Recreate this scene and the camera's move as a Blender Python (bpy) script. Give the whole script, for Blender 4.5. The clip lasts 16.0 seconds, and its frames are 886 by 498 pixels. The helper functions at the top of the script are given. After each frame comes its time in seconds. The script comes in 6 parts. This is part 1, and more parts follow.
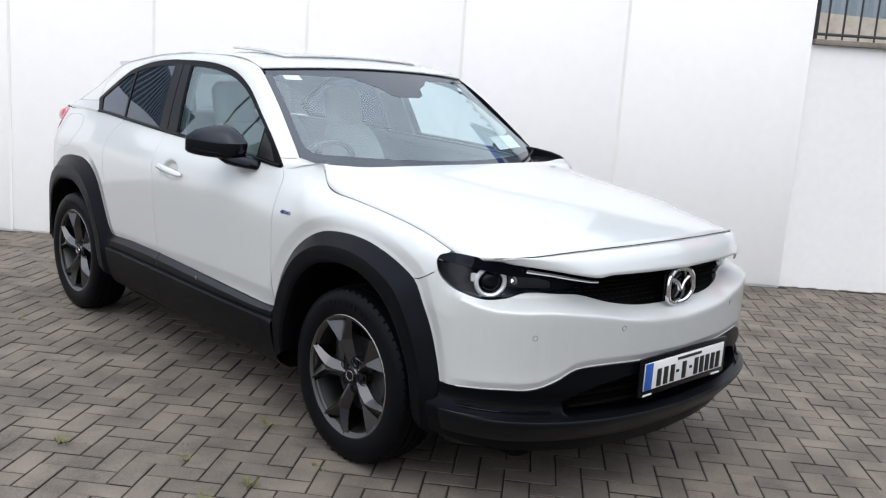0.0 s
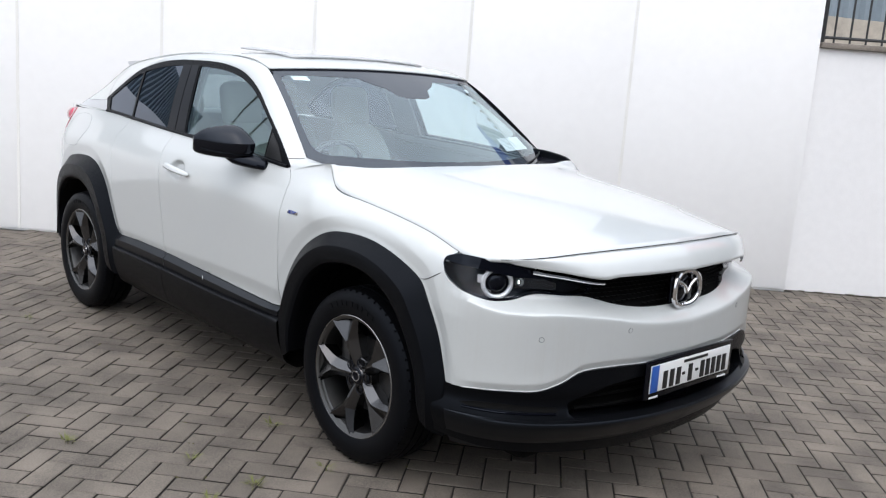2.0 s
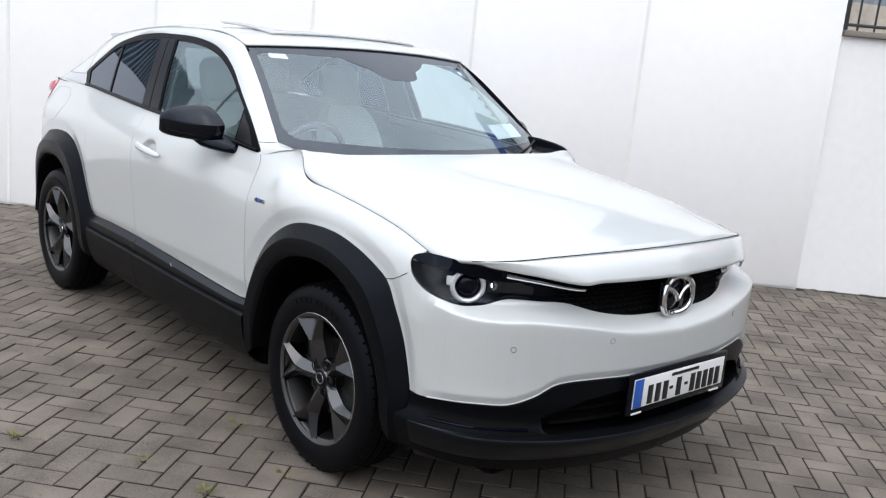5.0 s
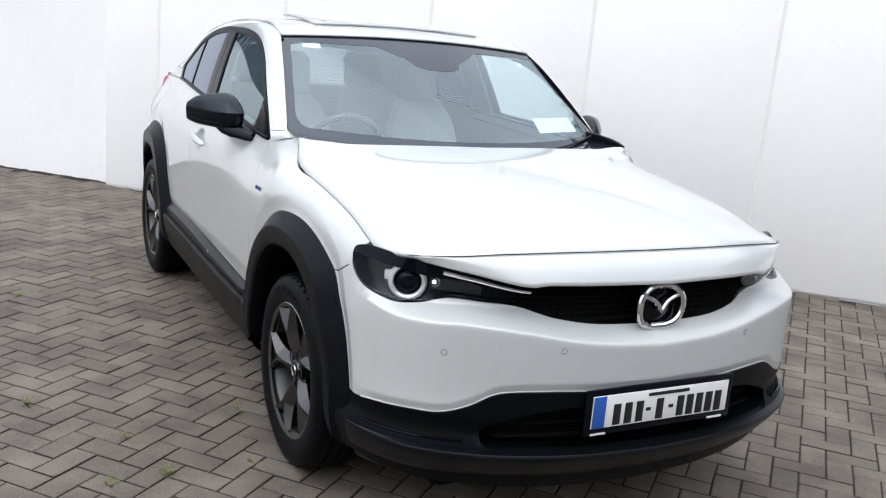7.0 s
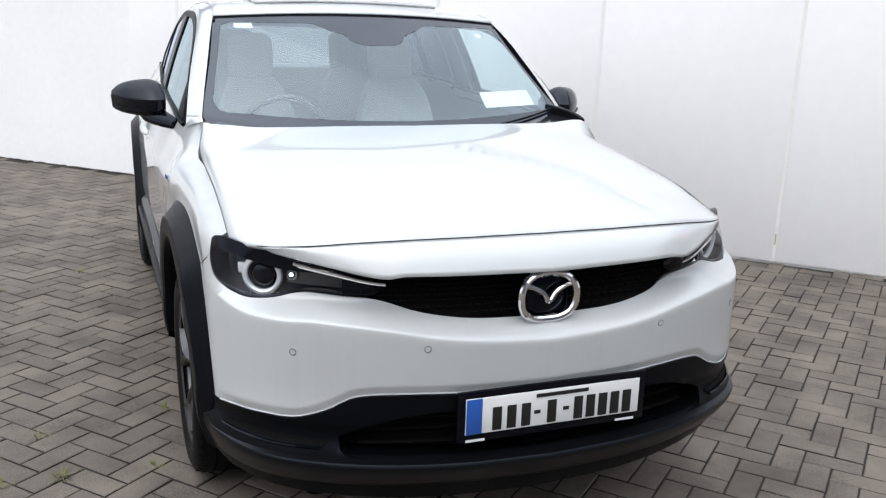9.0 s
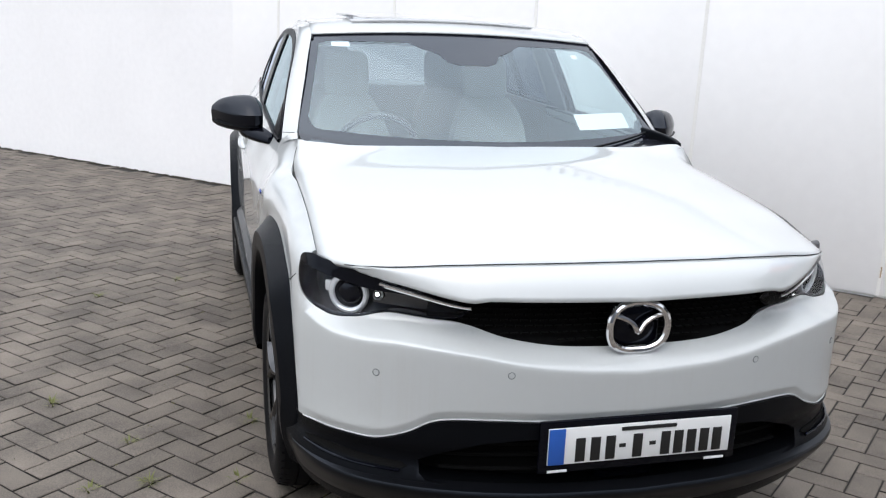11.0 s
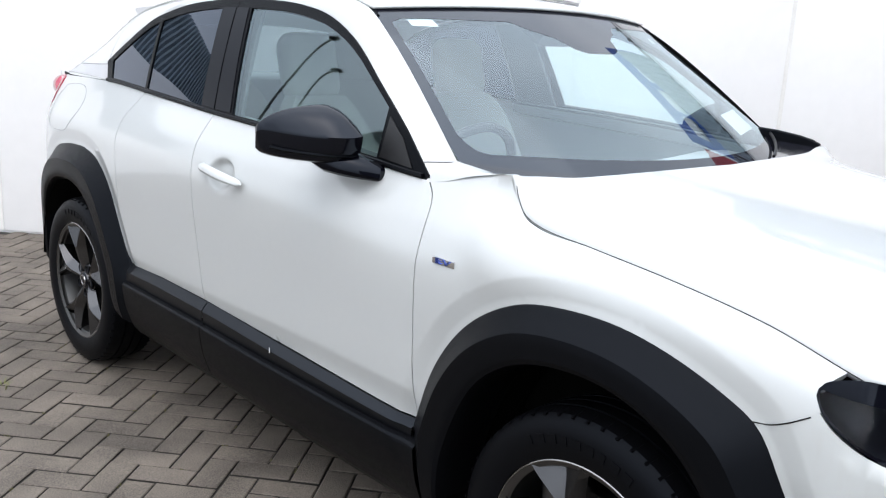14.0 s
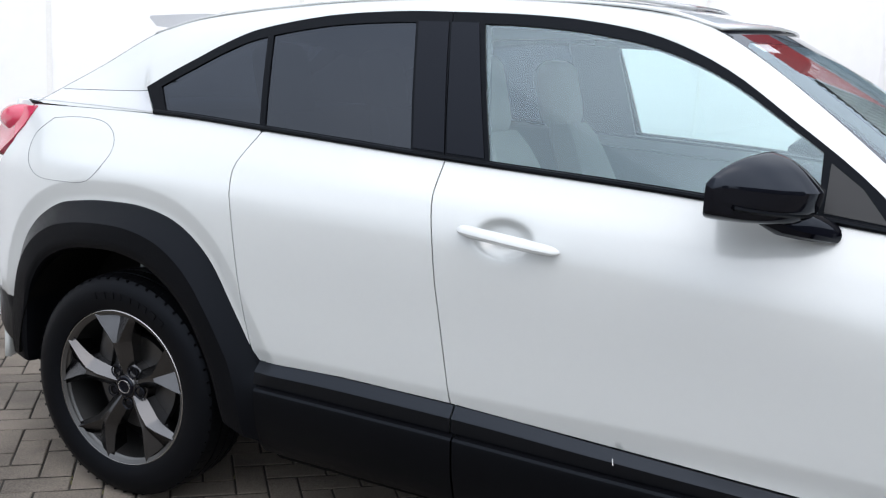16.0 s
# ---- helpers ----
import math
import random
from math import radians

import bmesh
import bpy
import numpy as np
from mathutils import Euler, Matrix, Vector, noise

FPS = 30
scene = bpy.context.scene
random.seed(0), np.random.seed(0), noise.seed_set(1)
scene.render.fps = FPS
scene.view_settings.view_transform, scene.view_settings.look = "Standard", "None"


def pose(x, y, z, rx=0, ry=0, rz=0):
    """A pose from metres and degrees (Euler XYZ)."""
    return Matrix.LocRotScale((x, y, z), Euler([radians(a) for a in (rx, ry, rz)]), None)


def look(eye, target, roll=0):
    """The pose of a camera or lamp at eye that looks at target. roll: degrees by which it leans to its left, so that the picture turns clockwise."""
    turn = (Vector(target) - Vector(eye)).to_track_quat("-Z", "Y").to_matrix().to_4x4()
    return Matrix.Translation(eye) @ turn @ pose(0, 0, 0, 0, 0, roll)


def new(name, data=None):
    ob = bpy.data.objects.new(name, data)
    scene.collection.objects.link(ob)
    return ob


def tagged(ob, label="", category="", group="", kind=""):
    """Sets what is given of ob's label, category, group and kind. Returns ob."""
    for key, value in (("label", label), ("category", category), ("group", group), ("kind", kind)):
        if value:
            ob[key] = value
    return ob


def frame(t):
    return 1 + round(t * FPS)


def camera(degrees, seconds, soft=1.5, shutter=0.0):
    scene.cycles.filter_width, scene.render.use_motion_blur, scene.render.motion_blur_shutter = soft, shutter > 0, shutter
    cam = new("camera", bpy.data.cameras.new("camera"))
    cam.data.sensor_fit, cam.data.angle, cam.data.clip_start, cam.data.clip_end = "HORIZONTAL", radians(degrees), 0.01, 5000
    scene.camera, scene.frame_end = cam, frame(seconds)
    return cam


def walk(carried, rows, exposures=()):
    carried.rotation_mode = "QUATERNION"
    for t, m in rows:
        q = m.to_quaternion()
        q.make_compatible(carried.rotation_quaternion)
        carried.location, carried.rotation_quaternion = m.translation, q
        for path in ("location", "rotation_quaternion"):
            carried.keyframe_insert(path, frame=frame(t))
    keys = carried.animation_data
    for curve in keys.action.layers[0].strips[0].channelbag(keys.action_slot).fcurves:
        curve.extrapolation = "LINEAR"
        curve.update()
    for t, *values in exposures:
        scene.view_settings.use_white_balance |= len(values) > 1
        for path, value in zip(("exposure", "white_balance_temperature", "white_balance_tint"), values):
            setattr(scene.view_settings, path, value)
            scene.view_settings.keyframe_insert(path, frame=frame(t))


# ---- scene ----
cam = camera(51.6, 16.0, soft=1.2)
PATH = [
    (0, (2.677, -2.968, 1.502), (1.257, -1.610, 1.132), 3.99),
    (0.5, (2.680, -2.965, 1.498), (1.261, -1.605, 1.130), 3.93),
    (1, (2.683, -2.958, 1.499), (1.255, -1.607, 1.130), 3.85),
    (1.5, (2.681, -2.966, 1.500), (1.248, -1.620, 1.131), 3.65),
    (2, (2.676, -2.975, 1.499), (1.247, -1.624, 1.132), 4.28),
    (2.5, (2.672, -2.985, 1.501), (1.252, -1.625, 1.136), 4.30),
    (3, (2.659, -2.994, 1.502), (1.247, -1.624, 1.141), 4.40),
    (3.5, (2.629, -3.000, 1.499), (1.227, -1.619, 1.144), 4.52),
    (4, (2.577, -2.978, 1.497), (1.187, -1.587, 1.133), 6.18),
    (4.2, (2.560, -2.935, 1.528), (1.183, -1.535, 1.147), 5.65),
    (6.3, (2.758, -2.149, 1.525), (1.145, -1.048, 1.094), 4.19),
    (6.5, (2.798, -2.065, 1.520), (1.176, -0.979, 1.086), 3.27),
    (7, (2.927, -1.885, 1.526), (1.211, -0.960, 1.081), 5.25),
    (7.5, (2.951, -1.704, 1.507), (1.210, -0.842, 1.031), 4.29),
    (8, (2.920, -1.485, 1.501), (1.168, -0.642, 1.033), 6.84),
    (8.2, (2.919, -1.406, 1.508), (1.166, -0.566, 1.038), 4.96),
    (10.3, (3.093, -0.982, 1.529), (1.248, -0.390, 1.035), 2.25),
    (10.5, (3.078, -0.994, 1.530), (1.222, -0.419, 1.057), 2.04),
    (11, (2.948, -1.140, 1.536), (1.077, -0.611, 1.066), 2.90),
    (11.5, (2.767, -1.358, 1.529), (0.905, -0.793, 1.065), 2.42),
    (12, (2.503, -1.529, 1.497), (0.630, -0.973, 1.070), 1.68),
    (12.5, (2.167, -1.745, 1.488), (0.308, -1.137, 1.071), 2.52),
    (13, (1.831, -1.961, 1.479), (0.086, -1.083, 1.053), 2.54),
    (13.5, (1.443, -2.120, 1.451), (-0.171, -1.055, 0.940), 1.57),
    (14, (1.041, -2.278, 1.421), (-0.380, -0.947, 0.964), 3.26),
    (14.5, (0.651, -2.507, 1.419), (-0.567, -0.996, 0.936), 4.44),
    (15, (0.169, -2.673, 1.429), (-0.950, -1.081, 0.966), 3.88),
    (15.5, (-0.241, -2.781, 1.398), (-1.145, -1.039, 1.015), 2.27),
    (16, (-0.716, -2.871, 1.347), (-1.523, -1.082, 0.963), 3.89),
]
walk(cam, [(t, look(eye, target, roll)) for t, eye, target, roll in PATH],
     [(0.0, 0.41, 6540, 10.8), (8.0, 0.43, 6540, 10.8), (12.0, 0.41, 6530, 10.8), (13.0, 0.50, 6520, 10.6), (14.0, 0.58, 6490, 10.5), (15.0, 0.64, 6450, 10.4), (16.0, 0.53, 6440, 10.6)])

from mathutils import geometry


# ---- world and light ----
world = bpy.data.worlds.new("overcast_sky")
scene.world = world
world.use_nodes = True
wn = world.node_tree.nodes
wl = world.node_tree.links
sky = wn.new("ShaderNodeTexSky")
sky.sky_type, sky.sun_disc = "NISHITA", False
sky.sun_elevation, sky.sun_rotation = radians(62), radians(139)
sky.air_density, sky.dust_density = 1.0, 4.0
cloud = wn.new("ShaderNodeTexNoise")
cloud.inputs["Scale"].default_value, cloud.inputs["Detail"].default_value = 2.2, 5.0
cramp = wn.new("ShaderNodeValToRGB")
cramp.color_ramp.elements[0].position, cramp.color_ramp.elements[0].color = 0.30, (5.45, 6.0, 6.8, 1)
cramp.color_ramp.elements[1].position, cramp.color_ramp.elements[1].color = 0.72, (9.0, 9.4, 9.9, 1)
wl.new(cloud.outputs["Fac"], cramp.inputs["Fac"])
wmix = wn.new("ShaderNodeMixRGB")
wmix.inputs["Fac"].default_value = 0.8
wl.new(sky.outputs["Color"], wmix.inputs["Color1"])
wl.new(cramp.outputs["Color"], wmix.inputs["Color2"])
wtc, wsep, wrange, wmul = (wn.new("ShaderNode" + k) for k in ("TexCoord", "SeparateXYZ", "MapRange", "VectorMath"))
wl.new(wtc.outputs["Generated"], wsep.inputs["Vector"])
wl.new(wsep.outputs["Z"], wrange.inputs["Value"])
wrange.inputs["From Min"].default_value, wrange.inputs["From Max"].default_value = 0.0, 1.0
wrange.inputs["To Min"].default_value, wrange.inputs["To Max"].default_value = 0.58, 1.60
wmul.operation = "SCALE"
wl.new(wmix.outputs["Color"], wmul.inputs[0])
wdot, wlobe, wadd = wn.new("ShaderNodeVectorMath"), wn.new("ShaderNodeMapRange"), wn.new("ShaderNodeMath")
wdot.operation = "DOT_PRODUCT"
wdot.inputs[1].default_value = Vector((2.8, -3.2, 8.0)).normalized()
wl.new(wtc.outputs["Generated"], wdot.inputs[0])
wl.new(wdot.outputs["Value"], wlobe.inputs["Value"])
wlobe.inputs["To Max"].default_value = 0.48
wl.new(wrange.outputs["Result"], wadd.inputs[0])
wl.new(wlobe.outputs["Result"], wadd.inputs[1])
wl.new(wadd.outputs[0], wmul.inputs["Scale"])
wl.new(wmul.outputs["Vector"], wn["Background"].inputs["Color"])
wn["Background"].inputs["Strength"].default_value = 0.12
sun = new("sun", bpy.data.lights.new("sun", "SUN"))
sun.data.energy, sun.data.angle, sun.data.color = 0.5, radians(100), (0.99, 0.99, 1.0)
sun.matrix_world = look((2.8, -3.2, 8.0), (0, 0, 0))


# ---- materials ----
def mat(name, color, rough=0.5, metal=0.0, coat=0.0, var=0.0, scale=8.0, bump=0.0, bump_scale=200.0, island=0.0, spec=0.5, fine=14, contrast=1.0):
    """A procedural surface: colour varied at two scales, roughness varied, fine relief."""
    m = bpy.data.materials.new(name)
    m.use_nodes = True
    n, l = m.node_tree.nodes, m.node_tree.links
    b = n["Principled BSDF"]
    b.inputs["Roughness"].default_value, b.inputs["Metallic"].default_value = rough, metal
    b.inputs["Coat Weight"].default_value, b.inputs["Coat Roughness"].default_value, b.inputs["Coat IOR"].default_value = coat, 0.03, 1.62
    b.inputs["Specular IOR Level"].default_value = spec
    b.inputs["Base Color"].default_value = (*color, 1)
    # pieces of one floor share one pattern that runs on from piece to piece
    where = n.new("ShaderNodeNewGeometry").outputs["Position"] if island else n.new("ShaderNodeTexCoord").outputs["Object"]
    if var or island:
        na, nb = n.new("ShaderNodeTexNoise"), n.new("ShaderNodeTexNoise")
        na.inputs["Scale"].default_value, nb.inputs["Scale"].default_value = scale, scale * fine
        na.inputs["Detail"].default_value = nb.inputs["Detail"].default_value = 6
        l.new(where, na.inputs["Vector"])
        l.new(where, nb.inputs["Vector"])
        add = n.new("ShaderNodeMath")
        add.operation = "ADD"
        l.new(na.outputs["Fac"], add.inputs[0])
        l.new(nb.outputs["Fac"], add.inputs[1])
        last = add.outputs[0]
        mr = n.new("ShaderNodeMapRange")
        mr.inputs["From Min"].default_value, mr.inputs["From Max"].default_value = 1 - 0.45 / contrast, 1 + 0.45 / contrast
        mr.inputs["To Min"].default_value, mr.inputs["To Max"].default_value = 1 - var, 1 + var
        l.new(last, mr.inputs["Value"])
        last = mr.outputs[0]
        if island:
            geo, oi = n.new("ShaderNodeNewGeometry"), n.new("ShaderNodeObjectInfo")
            s1, s2, mr2, mul = (n.new("ShaderNodeMath") for _ in range(3)) , None, n.new("ShaderNodeMapRange"), n.new("ShaderNodeMath")
            a1, a2, _a3 = s1
            a1.operation, a2.operation, mul.operation = "ADD", "FRACT", "MULTIPLY"
            l.new(geo.outputs["Random Per Island"], a1.inputs[0])
            l.new(oi.outputs["Random"], a1.inputs[1])
            l.new(a1.outputs[0], a2.inputs[0])
            mr2.inputs["To Min"].default_value, mr2.inputs["To Max"].default_value = 1 - island, 1 + island
            l.new(a2.outputs[0], mr2.inputs["Value"])
            l.new(last, mul.inputs[0])
            l.new(mr2.outputs[0], mul.inputs[1])
            last = mul.outputs[0]
        vm = n.new("ShaderNodeVectorMath")
        vm.operation = "SCALE"
        vm.inputs[0].default_value = color
        l.new(last, vm.inputs["Scale"])
        l.new(vm.outputs["Vector"], b.inputs["Base Color"])
    if bump:
        nc, bp = n.new("ShaderNodeTexNoise"), n.new("ShaderNodeBump")
        nc.inputs["Scale"].default_value, nc.inputs["Detail"].default_value = bump_scale, 4
        bp.inputs["Strength"].default_value, bp.inputs["Distance"].default_value = bump, 0.002
        l.new(where, nc.inputs["Vector"])
        l.new(nc.outputs["Fac"], bp.inputs["Height"])
        l.new(bp.outputs["Normal"], b.inputs["Normal"])
    return m


def pane_mat(name, tint, f0=0.08, dust=0.0, most=1.0):
    """A glass pane: tinted see-through, more mirror-like towards grazing."""
    m = bpy.data.materials.new(name)
    m.use_nodes = True
    n, l = m.node_tree.nodes, m.node_tree.links
    n.remove(n["Principled BSDF"])
    tr, gl, lw, mx = (n.new("ShaderNode" + k) for k in ("BsdfTransparent", "BsdfGlossy", "LayerWeight", "MixShader"))
    tr.inputs["Color"].default_value = (*tint, 1)
    gl.inputs["Roughness"].default_value = 0.0
    lw.inputs["Blend"].default_value = 0.5
    pw, mr = n.new("ShaderNodeMath"), n.new("ShaderNodeMapRange")
    pw.operation = "POWER"
    pw.inputs[1].default_value = 3.6
    mr.inputs["To Min"].default_value, mr.inputs["To Max"].default_value = f0, most
    l.new(lw.outputs["Facing"], pw.inputs[0])
    l.new(pw.outputs[0], mr.inputs["Value"])
    l.new(mr.outputs[0], mx.inputs[0])
    l.new(tr.outputs[0], mx.inputs[1])
    l.new(gl.outputs[0], mx.inputs[2])
    last = mx.outputs[0]
    if dust:
        df, md = n.new("ShaderNodeBsdfDiffuse"), n.new("ShaderNodeMixShader")
        df.inputs["Color"].default_value = (0.72, 0.80, 0.82, 1)
        md.inputs[0].default_value = dust
        l.new(last, md.inputs[1])
        l.new(df.outputs[0], md.inputs[2])
        last = md.outputs[0]
    l.new(last, n["Material Output"].inputs["Surface"])
    return m


def glow(name, color, strength):
    m = mat(name, color)
    b = m.node_tree.nodes["Principled BSDF"]
    b.inputs["Emission Color"].default_value, b.inputs["Emission Strength"].default_value = (*color, 1), strength
    return m


PAINT = mat("pearl_white_paint", (0.53, 0.55, 0.547), 0.30, coat=1.0, var=0.012, scale=3)
def run_marks(m, tone, amount):
    """Faint brown run marks down an upright panel, over the paint's own colour."""
    n, l = m.node_tree.nodes, m.node_tree.links
    b = n["Principled BSDF"]
    base = b.inputs["Base Color"].links[0].from_socket
    tc, mp, nz, big, mul, mr, mx = (n.new("ShaderNode" + k) for k in ("TexCoord", "Mapping", "TexNoise", "TexNoise", "Math", "MapRange", "MixRGB"))
    mp.inputs["Scale"].default_value = (70, 70, 1.5)
    nz.inputs["Scale"].default_value, nz.inputs["Detail"].default_value = 1.0, 3
    big.inputs["Scale"].default_value = 4.5
    mul.operation = "MULTIPLY"
    l.new(tc.outputs["Object"], mp.inputs["Vector"])
    l.new(mp.outputs["Vector"], nz.inputs["Vector"])
    l.new(tc.outputs["Object"], big.inputs["Vector"])
    l.new(nz.outputs["Fac"], mul.inputs[0])
    l.new(big.outputs["Fac"], mul.inputs[1])
    mr.inputs["From Min"].default_value, mr.inputs["From Max"].default_value, mr.inputs["To Max"].default_value = 0.30, 0.46, amount
    l.new(mul.outputs[0], mr.inputs["Value"])
    l.new(mr.outputs[0], mx.inputs["Fac"])
    l.new(base, mx.inputs["Color1"])
    mx.inputs["Color2"].default_value = (*tone, 1)
    l.new(mx.outputs["Color"], b.inputs["Base Color"])
    return m


# dimmer light on the bumper is put into its paint; run marks are dirt
BUMPER_PAINT = run_marks(mat("dimmed_bumper_white", (0.51, 0.53, 0.525), 0.32, coat=0.6, var=0.015, scale=3), (0.36, 0.31, 0.24), 0.06)
CLAD = mat("charcoal_plastic", (0.0026, 0.0028, 0.0036), 0.36, spec=0.11, var=0.12, scale=20, bump=0.25, bump_scale=900)
STRIP_BLACK = mat("satin_strip_plastic", (0.0026, 0.0028, 0.0036), 0.30, spec=0.30, var=0.1, scale=20)
GLOSS = mat("gloss_black", (0.002, 0.002, 0.004), 0.05, spec=0.24)
MIRROR_CAP = mat("mirror_cap_black", (0.003, 0.003, 0.005), 0.07, spec=0.36)
BLACK = mat("black_recess", (0.003, 0.003, 0.003), 0.8, spec=0.1)
RUBBER = mat("tyre_rubber", (0.0022, 0.0022, 0.0028), 0.5, spec=0.12, var=0.2, scale=25, bump=0.2, bump_scale=300)
RIM_SILVER = mat("rim_silver", (0.13, 0.13, 0.13), 0.38, metal=1.0, var=0.06, scale=25)
ALLOY = mat("machined_alloy", (0.38, 0.375, 0.37), 0.22, metal=1.0, var=0.05, scale=30)
GUNMETAL = mat("gunmetal_paint", (0.10, 0.10, 0.103), 0.26, metal=1.0, var=0.05, scale=20)
CHROME = mat("chrome", (0.75, 0.75, 0.76), 0.09, metal=1.0)
STEEL = mat("brake_steel", (0.12, 0.12, 0.12), 0.35, metal=1.0, var=0.1)
GLASS = pane_mat("windscreen_glass", (0.88, 0.97, 0.98), 0.135)
# the sky's blue is put into the colour of the screen's reflection
for node in GLASS.node_tree.nodes:
    if node.type == "BSDF_GLOSSY":
        node.inputs["Color"].default_value = (0.80, 0.91, 0.97, 1)
SIDEGLASS = pane_mat("side_glass", (0.80, 0.93, 0.92), 0.15)
for node in SIDEGLASS.node_tree.nodes:
    if node.type == "BSDF_GLOSSY":
        node.inputs["Color"].default_value = (0.76, 0.90, 0.96, 1)
PRIVACY = pane_mat("privacy_glass", (0.028, 0.032, 0.045), 0.055)
for node in PRIVACY.node_tree.nodes:
    if node.type == "BSDF_GLOSSY":
        node.inputs["Color"].default_value = (0.78, 0.86, 1.0, 1)
LENS = pane_mat("lamp_lens", (0.95, 0.96, 0.97), 0.02, most=0.3)
LAMP_RING = mat("lamp_ring", (0.85, 0.87, 0.89), 0.2, metal=0.4, coat=1.0)
SATIN = mat("satin_black", (0.004, 0.004, 0.006), 0.3, spec=0.2)
# the sky's cool sheen is put into the specular tint of black plastics and rubber
for cool in (CLAD, STRIP_BLACK, GLOSS, RUBBER, SATIN, MIRROR_CAP):
    cool.node_tree.nodes["Principled BSDF"].inputs["Specular Tint"].default_value = (0.74, 0.84, 1.0, 1)
LED = glow("led", (0.95, 1.0, 1.0), 5.0)
LED.cycles.emission_sampling = "NONE"
SILVER = mat("satin_silver", (0.66, 0.67, 0.69), 0.32, metal=0.5, var=0.03)
REDLENS = mat("red_lens", (0.50, 0.008, 0.055), 0.12, coat=1.0)
SAIL = mat("grained_black_plastic", (0.008, 0.008, 0.009), 0.4, var=0.08, scale=20, bump=0.2, bump_scale=700)
SEAT = mat("pale_grey_leather", (0.44, 0.46, 0.43), 0.5, var=0.05, scale=6, bump=0.15, bump_scale=350)
DASH = mat("dark_soft_plastic", (0.07, 0.07, 0.072), 0.6, var=0.08, bump=0.2, bump_scale=500)
TRIM = mat("grey_trim", (0.16, 0.175, 0.18), 0.7, var=0.05)
TRIM_IN = mat("pale_door_card", (0.42, 0.46, 0.47), 0.7, var=0.05)
DASHTOP = mat("soft_dash_top", (0.55, 0.57, 0.57), 0.5, var=0.08, bump=0.2, bump_scale=500)
LINER = mat("pale_headliner", (0.66, 0.68, 0.66), 0.9, var=0.04)
PLATE = mat("plate_white", (0.78, 0.79, 0.78), 0.4)
PLATE_BLUE = mat("plate_blue", (0.02, 0.10, 0.42), 0.4)
INK = mat("ink_black", (0.01, 0.01, 0.01), 0.5)
PAPER = mat("paper_white", (0.8, 0.82, 0.82), 0.8)
BLUE_TINT = mat("blue_chrome", (0.08, 0.14, 0.5), 0.2, metal=0.8)
WALLPAINT = mat("white_wall_paint", (0.925, 0.92, 0.915), 0.75, var=0.025, scale=0.9, bump=0.12, bump_scale=60)
RENDER_WALL = mat("white_render", (0.91, 0.905, 0.905), 0.85, var=0.035, scale=1.3, bump=0.4, bump_scale=90)
STRIP = mat("cream_sealant", (0.87, 0.86, 0.83), 0.7, var=0.06, scale=5)
GRIME = mat("wall_base_grime", (0.055, 0.046, 0.034), 0.95, var=0.5, scale=9, bump=0.6, bump_scale=60)
PAVER = mat("grey_concrete_paver", (0.126, 0.107, 0.088), 0.85, var=0.52, scale=3.4, bump=1.1, bump_scale=170, island=0.15, fine=62, contrast=1.7)
JOINT = mat("sanded_joint", (0.020, 0.0175, 0.0145), 0.95, var=0.4, scale=4)
COPING = mat("weathered_coping", (0.24, 0.21, 0.18), 0.9, var=0.4, scale=8, bump=0.6, bump_scale=80)
IRON = mat("black_iron", (0.03, 0.032, 0.034), 0.5, var=0.2, scale=30)
SHEET = mat("blue_grey_sheet", (0.22, 0.27, 0.31), 0.5, var=0.1, scale=2)
PEBBLE = mat("pebbledash", (0.50, 0.45, 0.38), 0.95, var=0.3, scale=14, bump=1.0, bump_scale=120)
GRASS = mat("grass_blade", (0.125, 0.135, 0.032), 0.6, var=0.3, scale=40)


# ---- building helpers ----
def link(name, me, material, parent=None, label=""):
    if material is not None and not me.materials:
        me.materials.append(material)
    ob = new(name, me)
    ob.parent = parent
    if label:
        ob["label"] = label
    return ob


def part(name, bm, material, parent=None, label="", smooth=True):
    """One bmesh as one mesh object under a thing or a part."""
    me = bpy.data.meshes.new(name)
    bmesh.ops.recalc_face_normals(bm, faces=bm.faces)
    bm.to_mesh(me)
    bm.free()
    me.shade_smooth() if smooth else me.shade_flat()
    if smooth:
        me.set_sharp_from_angle(angle=radians(29))
    return link(name, me, material, parent, label)


def box_bm(size, at=(0, 0, 0), bevel=0.0, seg=2, m=None, bm=None):
    bm = bm or bmesh.new()
    r = bmesh.ops.create_cube(bm, size=1)
    bmesh.ops.scale(bm, vec=size, verts=r["verts"])
    if bevel:
        es = list({e for v in r["verts"] for e in v.link_edges})
        rb = bmesh.ops.bevel(bm, geom=es, offset=bevel, segments=seg, affect="EDGES", profile=0.5)
        vs = list({v for f in rb["faces"] for v in f.verts} | {v for v in r["verts"] if v.is_valid})
    else:
        vs = r["verts"]
    if m is not None:
        bmesh.ops.transform(bm, matrix=m, verts=vs)
    bmesh.ops.translate(bm, vec=at, verts=vs)
    return bm


